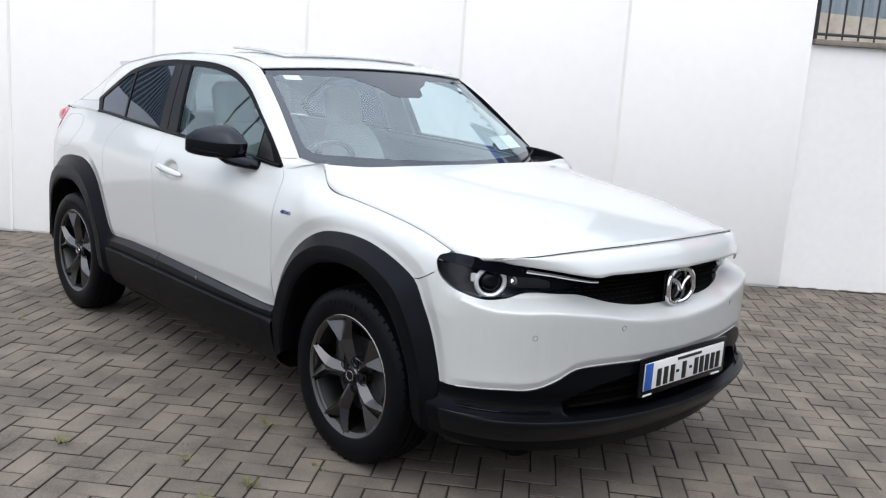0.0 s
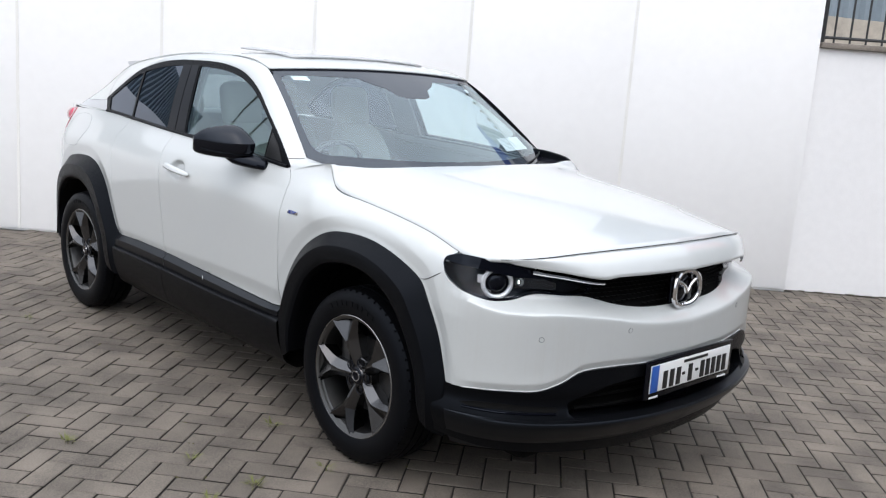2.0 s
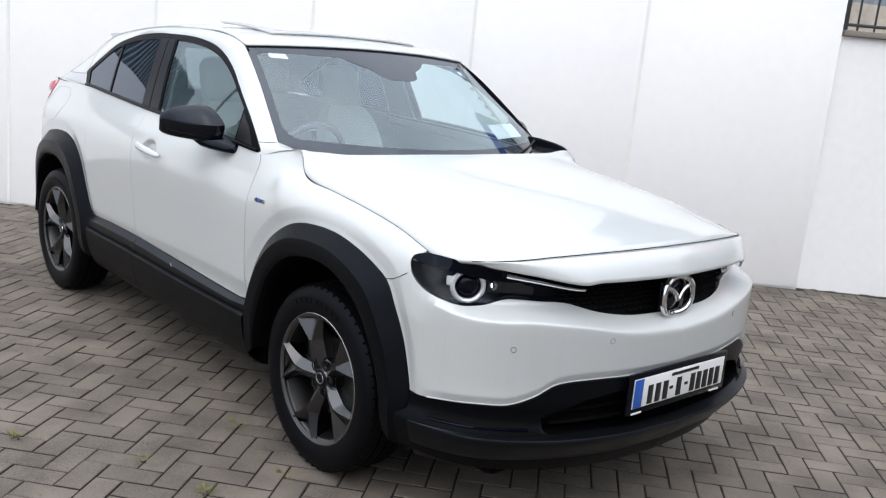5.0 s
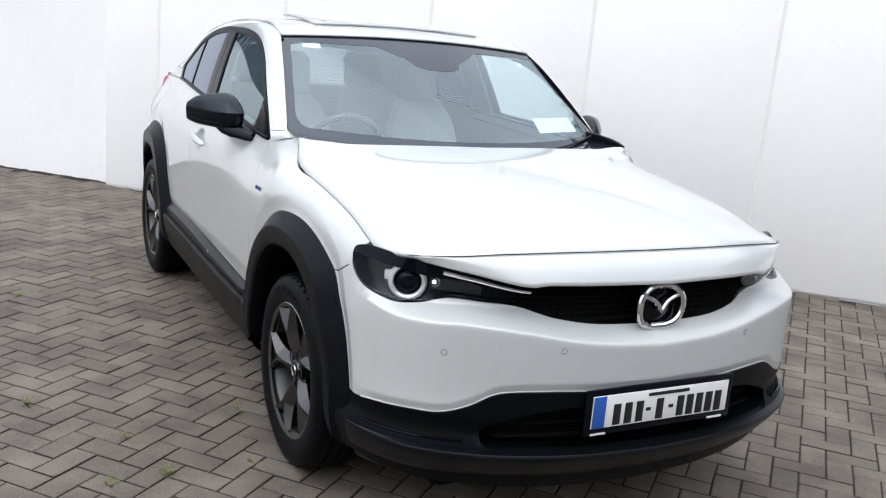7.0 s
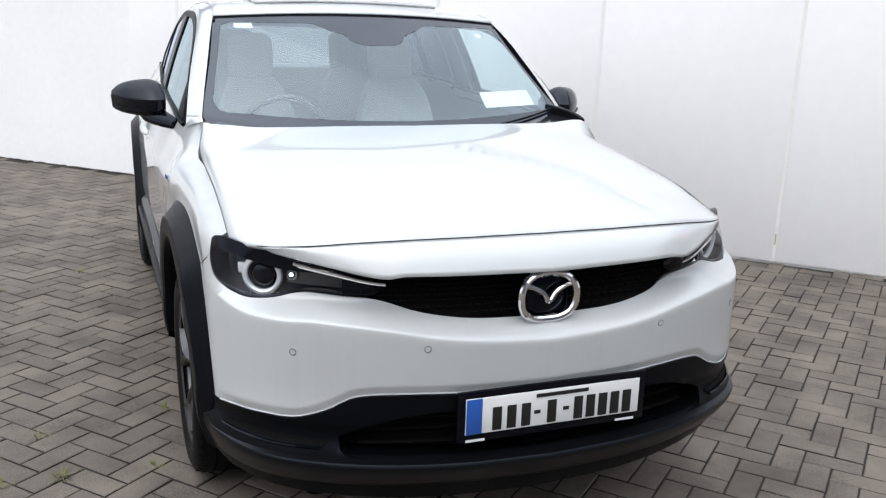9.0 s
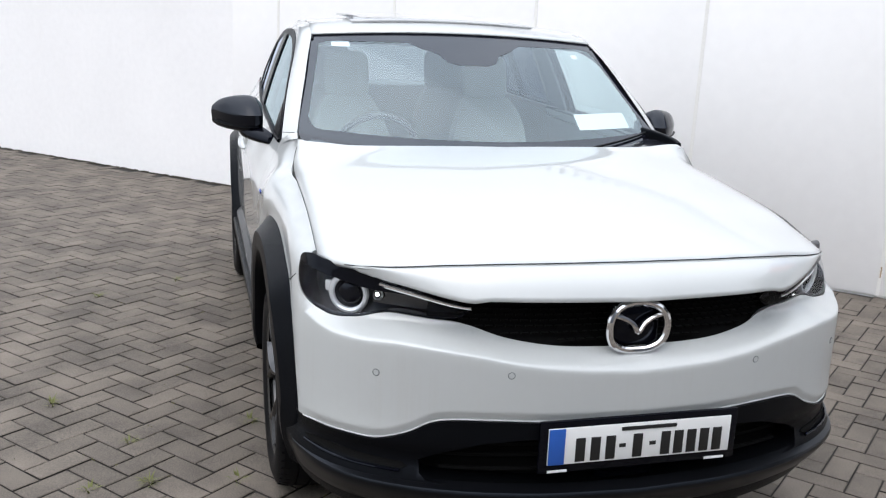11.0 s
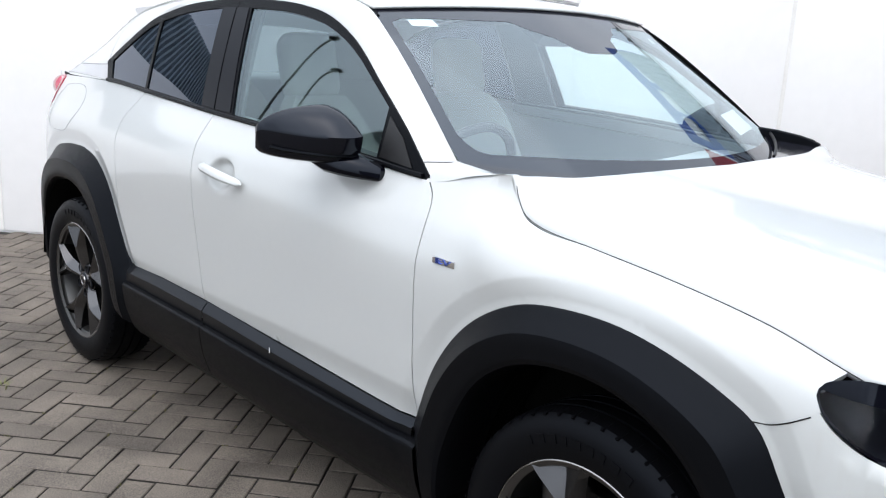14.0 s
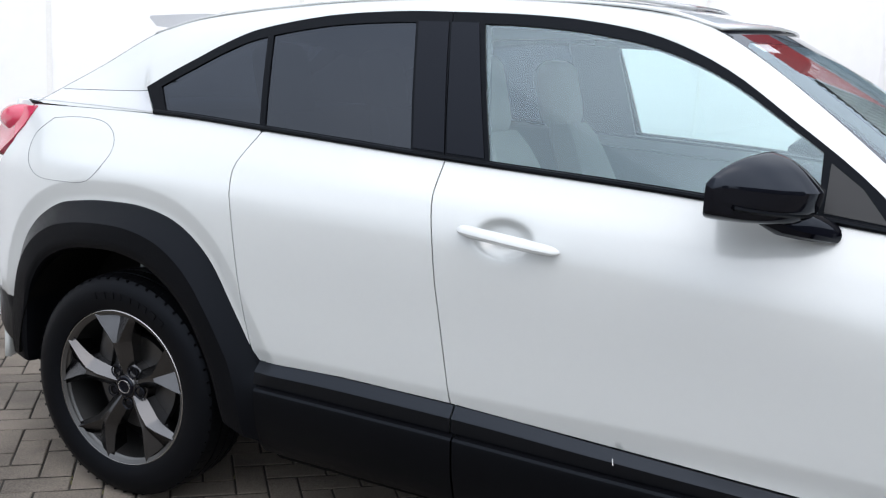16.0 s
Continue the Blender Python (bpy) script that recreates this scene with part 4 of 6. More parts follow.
    zc = spline(*zip(ks, [1.152, 1.150, 1.149, 1.150, 1.154, 1.158]))
    low = through_pts([(0.0, 0.8), (0.0, 0.35), (0.012, 0.10), (0.06, 0.0), (0.45, 0.0), (0.75, 0.05), (0.86, 0.16), (0.90, 0.36), (0.955, 0.42), (0.985, 0.7), (1.0, 1.0)], 3)
    upp = through_pts([(1.0, 0.0), (0.92, 0.28), (0.82, 0.58), (0.70, 0.83), (0.57, 0.98), (0.47, 1.0), (0.34, 0.87), (0.20, 0.60), (0.08, 0.28), (0.0, 0.04)], 3)
    sec = [(a, c, 0) for a, c in low] + [(a, c, 1) for a, c in upp[1:]]
    SX, SZ, SU = (np.array([p[k] for p in sec]) for k in range(3))
    NS = len(sec)

    def housing(u, v):
        k = np.rint(v * NS).astype(int) % NS
        w = np.clip((u - 0.03) / 0.94, 0, 1)
        x0, x1 = -1.003 + 0.004 * w, xn(w)
        z = np.where(SU[k] > 0, zc(w) + (top(w) - zc(w)) * SZ[k], bot(w) + (zc(w) - bot(w)) * SZ[k])
        x = x0 + (x1 - x0) * SX[k]
        e = np.minimum(1, np.minimum(u, 1 - u) / 0.09)
        r = np.sqrt(np.clip(1 - (1 - e) ** 2, 0, 1)) * 0.35 + 0.65
        r = np.where((u <= 0) | (u >= 1), 0.0, r)
        xm, zm = x0 * 0.55 + x1 * 0.45, zc(w) - 0.008
        return xm + (x - xm) * r, sg * (0.843 + 0.203 * u), zm + (z - zm) * r + drop
    mirror = grid_part("door_mirror", housing, 48, NS, MIRROR_CAP, car, "gloss black door mirror housing")
    mirror.data.set_sharp_from_angle(angle=radians(32))
    trim_line = [(float(xn(u)) - 0.1 * (float(xn(u)) + 1.0) + 0.002, sg * (0.843 + 0.203 * u), float(bot(u)) + 0.36 * (float(zc(u)) - float(bot(u))) + drop) for u in np.linspace(0.1, 0.93, 24)]
    part("lower_trim", tube_bm(trim_line, 0.005, 6), CLAD, mirror)
    bm = bmesh.new()
    tube_bm([(-0.90, sg * 0.93, 1.092 + drop), (-0.87, sg * 0.905, 1.088 + drop), (-0.83, sg * 0.878, 1.080 + drop), (-0.79, sg * 0.85, 1.070 + drop), (-0.765, sg * 0.825, 1.062 + drop / 2), (-0.765, sg * 0.79, 1.056)], [0.020, 0.038, 0.038, 0.032, 0.025, 0.016], 14, bm, flat=0.72)
    part("foot", bm, GLOSS, mirror)
    # body corner between door, bonnet and screen

    def corner(u, v):
        x = -0.606 + 0.246 * u
        a = np.stack([x, TOP_Y(x), TOP_Z(x)], -1)
        c = np.stack([-0.568 + 0.205 * u, 0.738 + 0.018 * u, 1.113 - 0.012 * u], -1)
        t = v * 1.08 - 0.08
        w = a + (c - a) * t[:, None]
        b = np.where(t < 0, -0.002, 0.008 * np.sin(np.pi * np.maximum(t, 0)) * (1 - u))
        return w[:, 0], sg * (w[:, 1] + b), w[:, 2] + b
    grid_part("fender_top", corner, 16, 6, PAINT, car)
    return door


# edge between roof or screen and the body side
EDGE = [(-0.568, 0.738, 1.111), (-0.689, 0.711, 1.208), (-0.825, 0.679, 1.311), (-0.958, 0.650, 1.402), (-1.084, 0.622, 1.472), (-1.20, 0.607, 1.503), (-1.45, 0.60, 1.520), (-1.75, 0.597, 1.520), (-2.05, 0.59, 1.505), (-2.35, 0.58, 1.475), (-2.62, 0.57, 1.435), (-2.80, 0.565, 1.385), (-2.98, 0.60, 1.28), (-3.10, 0.645, 1.205), (-3.195, 0.688, 1.143)]
for _s in (-1, 1):
    build_side(_s)

EDGE_Y = spline(*[(p[0], p[1]) for p in EDGE[4:12]])
EDGE_Z = spline(*[(p[0], p[2]) for p in EDGE[4:12]])
ROOF_MID = spline((-0.93, 1.496), (-1.0, 1.513), (-1.2, 1.541), (-1.5, 1.556), (-1.8, 1.555), (-2.2, 1.53), (-2.6, 1.472), (-2.9, 1.415))


def screen_top(y):
    return 1.474 + 0.026 * (1 - (y / 0.622) ** 2)


def roof_z(x, w):
    e = EDGE_Z(np.minimum(x, -1.0))
    return e + (ROOF_MID(x) - e) * (1 - np.abs(w) ** 2.4)


def roof_fn(u, v):
    w = 2 * v - 1
    yf = w * 0.622
    x0 = screen_x(yf, screen_top(yf) - 0.009) + 0.004
    x = x0 + (-2.80 - x0) * u
    y = yf * (1 - np.minimum(u * 6, 1)) + w * EDGE_Y(np.minimum(x, -1.08)) * np.minimum(u * 6, 1)
    return x, y, roof_z(x, w) + (screen_top(yf) - 0.006 - roof_z(x0, w)) * (1 - u) ** 6


roof = grid_part("roof", roof_fn, 40, 32, PAINT, car, thick=0.006)
HOOD_MID = spline((-0.40, 1.118), (-0.25, 1.101), (0.0, 1.073), (0.25, 1.042), (0.5, 1.005), (0.7, 0.968), (0.81, 0.942))
HOOD_FRONT = spline((0.0, 0.805), (0.2, 0.798), (0.4, 0.772), (0.519, 0.737), (0.65, 0.679), (0.723, 0.621), (0.76, 0.570), (0.803, 0.478))
HOOD_REAR = spline((0.0, -0.262), (0.3, -0.285), (0.55, -0.33), (0.70, -0.366), (0.78, -0.362))


HOOD_SIDE = spline((0.7, 0.86), (0.49, 0.899), (0.3, 0.949), (0.1, 0.979), (0.0, 0.992), (-0.1, 1.005), (-0.2, 1.022), (-0.25, 1.034), (-0.3, 1.053), (-0.36, 1.086), (-0.46, 1.10))


_r = np.linspace(0, 1, 201)
_fall = spline((0.0, 0.0), (0.3, 0.02), (0.62, 0.09), (0.70, 0.115), (0.81, 0.13), (0.90, 0.18), (1.0, 0.32))(_r)
CROWN = np.concatenate([[0], np.cumsum((_fall[1:] + _fall[:-1]) / 2)])
CROWN /= CROWN[-1]


def hood_z(x, y):
    e = np.maximum(TOP_Z(x), 0.85)
    r = np.clip(np.abs(y) / np.maximum(TOP_Y(x), 0.5), 0, 1)
    e2 = np.maximum(HOOD_SIDE(x), 0.85)
    return e2 + (HOOD_MID(x) - e2) * (1 - np.interp(r, _r, CROWN)) + (e - e2) * r ** 12


def hood_fn(u, v):
    u = u ** 1.7
    w = 2 * v - 1
    y = w * 0.79
    x = HOOD_REAR(np.abs(y)) * (1 - u) + HOOD_FRONT(np.abs(y)) * u
    for _ in range(3):
        y = w * (TOP_Y(np.clip(x, -0.36, 0.5)) + 0.0004)
        x = HOOD_REAR(np.abs(y)) * (1 - u) + HOOD_FRONT(np.abs(y)) * u
    return x, y, hood_z(x, y)


hood = grid_part("bonnet", hood_fn, 56, 48, PAINT, car, thick=0.012)
LIP_X = spline((0.0, 0.888), (0.3, 0.868), (0.440, 0.836), (0.6, 0.735), (0.715, 0.622), (0.74, 0.595))
LIP_Z = spline((0.0, 0.868), (0.3, 0.867), (0.408, 0.865), (0.446, 0.857), (0.6, 0.876), (0.66, 0.883), (0.715, 0.888), (0.74, 0.890))


def lip_fn(u, v):
    y = (2 * v - 1) * 0.725
    a = np.abs(y)
    x0, x1 = HOOD_FRONT(a) + 0.003, LIP_X(a)
    z0, z1 = hood_z(HOOD_FRONT(a), y) - 0.003, LIP_Z(a) - 0.8 * dip(y)
    b = np.sin(np.pi * u) * 0.012
    k = np.clip((0.732 - a) / 0.03, 0, 1) ** 0.8
    x1, z1, b = x0 + (x1 - x0) * k, z0 + (z1 - z0) * k, b * k
    return x0 + (x1 - x0) * u + b * 0.6, y, z0 + (z1 - z0) * u + b


grid_part("bonnet_lip", lip_fn, 10, 72, PAINT, car, thick=0.005)


gap_front = [(float(HOOD_FRONT(abs(y))) + 0.001, y, float(hood_z(HOOD_FRONT(abs(y)), y)) - 0.0008) for y in np.linspace(-0.74, 0.74, 60)]
part("bonnet_seal", tube_bm(gap_front, 0.0012, 6), BLACK, hood)
for sg in (-1, 1):
    gap_side = [(x, sg * (float(TOP_Y(x)) + 0.0006), float(TOP_Z(x)) - 0.0007) for x in np.linspace(-0.345, 0.485, 70)]
    part("bonnet_seal", tube_bm(gap_side, 0.0009, 6), BLACK, hood)


def sunroof_fn(u, v):
    w = 2 * v - 1
    x = -1.18 - 0.48 * u + 0.03 * (1 - w * w) * (1 - u)
    y = w * 0.42 - 0.012
    return x, y, roof_z(x, y / EDGE_Y(x)) + 0.003 + 0.015 * u


SUNGLASS = mat("smoked_roof_glass", (0.42, 0.425, 0.43), 0.08, coat=1.0)
grid_part("sunroof", sunroof_fn, 10, 16, SUNGLASS, roof, thick=0.009)


# windscreen
def screen_fn(y, z):
    return screen_x(y, z), y, z


ER = [(p[1], p[2]) for p in through_pts(EDGE[:5], 5)]
SCREEN = [(-y, z) for y, z in ER] + [(y, float(screen_top(y)) - 0.003) for y in np.linspace(-0.60, 0.60, 24)] + ER[::-1] + [(y, 1.062 + 0.037 * (y / 0.738) ** 2) for y in np.linspace(0.71, -0.71, 26)]
SIGHT = through_pts([(0.600, 1.435), (0.681, 1.19), (0.687, 1.165), (0.679, 1.140), (0.655, 1.128), (0.615, 1.1265)], 4)
SIGHT = [(-y, z) for y, z in SIGHT[::-1]] + [(-0.565, 1.446), (-0.50, 1.449), (-0.24, 1.452), (-0.19, 1.43), (-0.13, 1.412), (-0.10, 1.382), (-0.06, 1.372), (0.06, 1.372), (0.10, 1.382), (0.13, 1.412), (0.19, 1.43), (0.24, 1.452), (0.50, 1.449), (0.565, 1.446)] + [tuple(p) for p in SIGHT] + [(y, 1.111 + 0.018 * (y / 0.66) ** 2) for y in np.linspace(0.58, -0.58, 15)]
FRIT = mat("black_glass_border", (0.008, 0.008, 0.014), 0.03, spec=0.85)
FRIT.node_tree.nodes["Principled BSDF"].inputs["Specular Tint"].default_value = (0.80, 0.91, 1.0, 1)
COWL = mat("gloss_cowl", (0.012, 0.012, 0.017), 0.15, coat=0.6, spec=0.5)
ws = panel("windscreen", screen_fn, inset(dense(SIGHT, 0.05), -0.008), GLASS, car, step=0.05, depth=0.0, gap=0.0)
ws.visible_shadow = False
panel("screen_border", screen_fn, SCREEN, FRIT, car, step=0.04, depth=0.0, gap=0.004, holes=[SIGHT], raise_by=0.0005)
for sg in (-1, 1):
    def seal(u, v, sg=sg):
        y, z = (np.interp(u, np.linspace(0, 1, len(ER)), [p[k] for p in ER]) for k in (0, 1))
        x0 = np.interp(u, np.linspace(0, 1, len(ER)), [p[0] for p in through_pts(EDGE[:5], 5)])
        return x0 + (screen_x(y - 0.006, z) - 0.004 - x0) * v, sg * (y - 0.003 * v), z
    grid_part("screen_seal", seal, 24, 3, BLACK, car)
bm = bmesh.new()
box_bm((0.10, 0.17, 0.05), (-0.955, 0.0, 1.425), 0.02, m=Matrix.Rotation(radians(32), 4, "Y"), bm=bm)
box_bm((0.06, 0.26, 0.028), (-1.01, 0.0, 1.465), 0.012, m=Matrix.Rotation(radians(25), 4, "Y"), bm=bm)
part("sensor_housing", bm, DASH, car)

# front: white bumper shell
UP = [(0.0, 0.735), (0.2, 0.7385), (0.356, 0.754), (0.49, 0.782), (0.589, 0.787), (0.715, 0.790), (0.817, 0.770), (0.90, 0.766), (0.98, 0.785), (1.055, 0.818), (1.088, 0.845)]
LOW = [(0.0, 0.550), (0.27, 0.549), (0.39, 0.550), (0.534, 0.541), (0.618, 0.500), (0.706, 0.472), (0.80, 0.468), (0.90, 0.462), (1.035, 0.457)]
up_r, low_r = through_pts(UP, 4), through_pts(LOW, 4)
ARCH_Q = [(q_of(x, 0.88), z) for x, z in ((0.322, 0.795), (0.345, 0.777), (0.395, 0.693), (0.44, 0.60), (0.485, 0.457))]
half = [tuple(p) for p in up_r] + [(q_of(0.392, 0.86), 0.812)] + ARCH_Q + [tuple(p) for p in low_r[::-1][1:]]
white = half + [(-a, z) for a, z in half[::-1] if a > 1e-6]
crease = [(q, float(CREASE_Z(abs(q))) + dz) for q in np.arange(-1.0, 1.001, 0.014) for dz in (-0.025, -0.012, -0.004, -0.001, 0.002, 0.005, 0.010, 0.018, 0.028, 0.04) if abs(q) < 0.96]
crease += [(q, float(LOW_Z(abs(q))) + dz) for q in np.arange(-0.98, 0.981, 0.016) for dz in (0.008, 0.015, 0.020, 0.024, 0.028, 0.033)]
crease += [(sg * float(np.interp(-x, -PLAN_X, PLAN_Q)), z) for x, z in RING_F if x > 0.28 for sg in (-1, 1)]
bumper = panel("front_bumper", shell_fn, white, BUMPER_PAINT, car, step=0.024, extra=crease)
edge = [tuple(float(c) for c in shell_fn(q, z + 0.001)) for q, z in [(-a, z) for a, z in low_r[::-1]] + [tuple(p) for p in low_r[1:]] if abs(q) < 1.0]
part("shell_edge", tube_bm([(x + 0.0012, y * 1.001, z) for x, y, z in edge], 0.0022, 6), PAINT, bumper)
# charcoal lower bumper with the intake
FL = spline((0.14, -0.03), (0.22, -0.004), (0.30, 0.006), (0.365, 0.015), (0.378, 0.014), (0.390, 0.002), (0.404, -0.009), (0.43, -0.012), (0.455, -0.006), (0.475, 0.0), (0.56, 0.0))


def lower_fn(q, z):
    x, y = front_xy(q, z)
    x2, y2 = front_xy(q + 0.004, z)
    nx, ny = y2 - y, x - x2
    n = np.hypot(nx, ny)
    return x + nx / n * FL(z), y + ny / n * FL(z), z - dip(y)


lowhalf = [tuple(p) for p in low_r] + [(q_of(0.44, 0.87), 0.40), (q_of(0.42, 0.87), 0.27)] + [(0.9, 0.245), (0.7, 0.235), (0.4, 0.225), (0.0, 0.22)]
lowpoly = lowhalf + [(-a, z) for a, z in lowhalf[::-1] if a > 1e-6]
inh = [(0.0, 0.505), (0.30, 0.503), (0.42, 0.488), (0.52, 0.455), (0.585, 0.425), (0.580, 0.392), (0.56, 0.378), (0.3, 0.362), (0.0, 0.36)]
intake = inh + [(-a, z) for a, z in inh[::-1] if a > 1e-6]
lower = panel("lower_bumper", lower_fn, lowpoly, CLAD, car, step=0.024, depth=0.03, holes=[intake])
LIP_OUT = spline((0.0, 0.034), (0.5, 0.032), (0.75, 0.024), (0.95, 0.010), (1.1, 0.004))


def splitter_fn(u, v):
    q = -1.02 + 2.04 * v
    z = np.interp(u, [0, 0.25, 0.34, 0.42, 0.7, 1.0], [0.378, 0.369, 0.362, 0.350, 0.30, 0.235])
    o = np.interp(u, [0, 0.25, 0.34, 0.42, 0.7, 1.0], [-0.3, 0.85, 1.0, 0.97, 0.5, -0.9])
    x, y = front_xy(q, z)
    x2, y2 = front_xy(q + 0.004, z)
    n = np.hypot(x2 - x, y2 - y)
    out = LIP_OUT(np.abs(q)) * o + FL(z) * 0.6
    return x + (y2 - y) / n * out, y - (x2 - x) / n * out, z - dip(y)


lip = grid_part("splitter", splitter_fn, 20, 90, STRIP_BLACK, lower)
lip.data.set_sharp_from_angle(angle=radians(30))
panel("intake", lower_fn, inset(intake, -0.02), BLACK, lower, step=0.06, depth=0, gap=0, raise_by=-0.09)


def intake_wall(u, v):
    p = np.array(dense(intake, 0.03))
    k = np.linspace(0, 1, len(p) + 1)
    q, z = np.interp(u, k, np.append(p[:, 0], p[0, 0])), np.interp(u, k, np.append(p[:, 1], p[0, 1]))
    x, y, z = lower_fn(q, z)
    return x - 0.12 * v, y * (1 - 0.03 * v), z


grid_part("intake_wall", intake_wall, 120, 3, CLAD, lower)
for k in range(3):
    bar = [(float(lower_fn(q, 0.39 + 0.035 * k)[0]) - 0.05, float(lower_fn(q, 0.4)[1]), 0.39 + 0.035 * k) for q in np.linspace(-0.52, 0.52, 24)]
    part("intake_bar", tube_bm(bar, 0.006, 6), BLACK, lower)
part("radar_panel", box_bm((0.02, 0.17, 0.075), (0.868, -0.015, 0.395), 0.006), GLOSS, lower)
for sg in (-1, 1):
    slot = [(0.975 * sg, 0.402), (0.92 * sg, 0.415), (0.83 * sg, 0.420), (0.63 * sg, 0.414), (0.615 * sg, 0.404), (0.63 * sg, 0.396), (0.83 * sg, 0.400), (0.93 * sg, 0.395)]
    panel("air_slot", lower_fn, slot, BLACK, lower, step=0.03, depth=0.01, gap=0, raise_by=0.004)
    blade = [tuple(float(c) for c in lower_fn(sg * q, 0.394)) for q in np.linspace(0.63, 0.96, 24)]
    part("slot_blade", tube_bm([(x + 0.005, y * 1.006, z) for x, y, z in blade], 0.0045, 8), GLOSS, lower)

# grille with its mesh of short dark bars
top_g = [(0.0, 0.866), (0.3, 0.862), (0.43, 0.852), (0.50, 0.846)]
bot_g = [(0.50, 0.776), (0.356, 0.747), (0.2, 0.731), (0.0, 0.728)]
gh = top_g + bot_g
grille_poly = gh + [(-a, z) for a, z in gh[::-1] if a > 1e-6]
grille = panel("grille", front_fn, grille_poly, BLACK, car, step=0.04, depth=0.0, gap=0, raise_by=-0.025)
bm = bmesh.new()
for r in range(9):
    for c in range(-17, 18):
        q, z = (c + 0.5 * (r % 2)) * 0.029, 0.738 + r * 0.0148
        if inside(grille_poly, [(q, z + 0.004)])[0] and inside(grille_poly, [(q, z - 0.004)])[0]:
            x, y, _ = (float(t) for t in front_fn(q, z))
            a = math.atan2(float(front_xy(q + 0.01, z)[1]) - y, float(front_xy(q + 0.01, z)[0]) - x)
            box_bm((0.020, 0.010, 0.0045), (x - 0.014, y, z), m=Matrix.Rotation(a, 4, "Z"), bm=bm)
part("mesh", bm, BLACK, grille, smooth=False)
# emblem: an oval chrome ring with a winged bar
ring = []
for k in range(48):
    a = k * math.tau / 48
    c, s = math.cos(a), math.sin(a)
    ring.append((0.854 + 0.012 * abs(c), 0.083 * abs(c) ** 0.8 * (1 if c > 0 else -1), 0.779 + 0.066 * abs(s) ** 0.85 * (1 if s > 0 else -1)))
emblem = part("emblem", tube_bm(ring, 0.0108, 10, closed=True), CHROME, car, "plain oval chrome emblem ring")
wing = [(0.860, -0.076, 0.813), (0.863, -0.045, 0.806), (0.865, -0.018, 0.790), (0.866, 0, 0.766), (0.865, 0.018, 0.790), (0.863, 0.045, 0.806), (0.860, 0.076, 0.813)]
part("wing_bar", tube_bm(through_pts(wing, 4), 0.009, 8, flat=0.8), CHROME, emblem)
part("emblem_back", box_bm((0.02, 0.14, 0.11), (0.837, 0, 0.779), 0.008), GLOSS, emblem)

# headlamps
LAMP = [(1.100, 0.868), (1.095, 0.885), (1.06, 0.902), (1.02, 0.907), (0.95, 0.901), (0.872, 0.890), (0.78, 0.876), (0.70, 0.864), (0.56, 0.838), (0.47, 0.822),
        (0.49, 0.795), (0.53, 0.788), (0.589, 0.787), (0.715, 0.790), (0.817, 0.770), (0.90, 0.766), (0.98, 0.785), (1.055, 0.820), (1.09, 0.847)]

LAMP = [tuple(p) for p in through_pts(LAMP + LAMP[:1], 4)[:-1]]


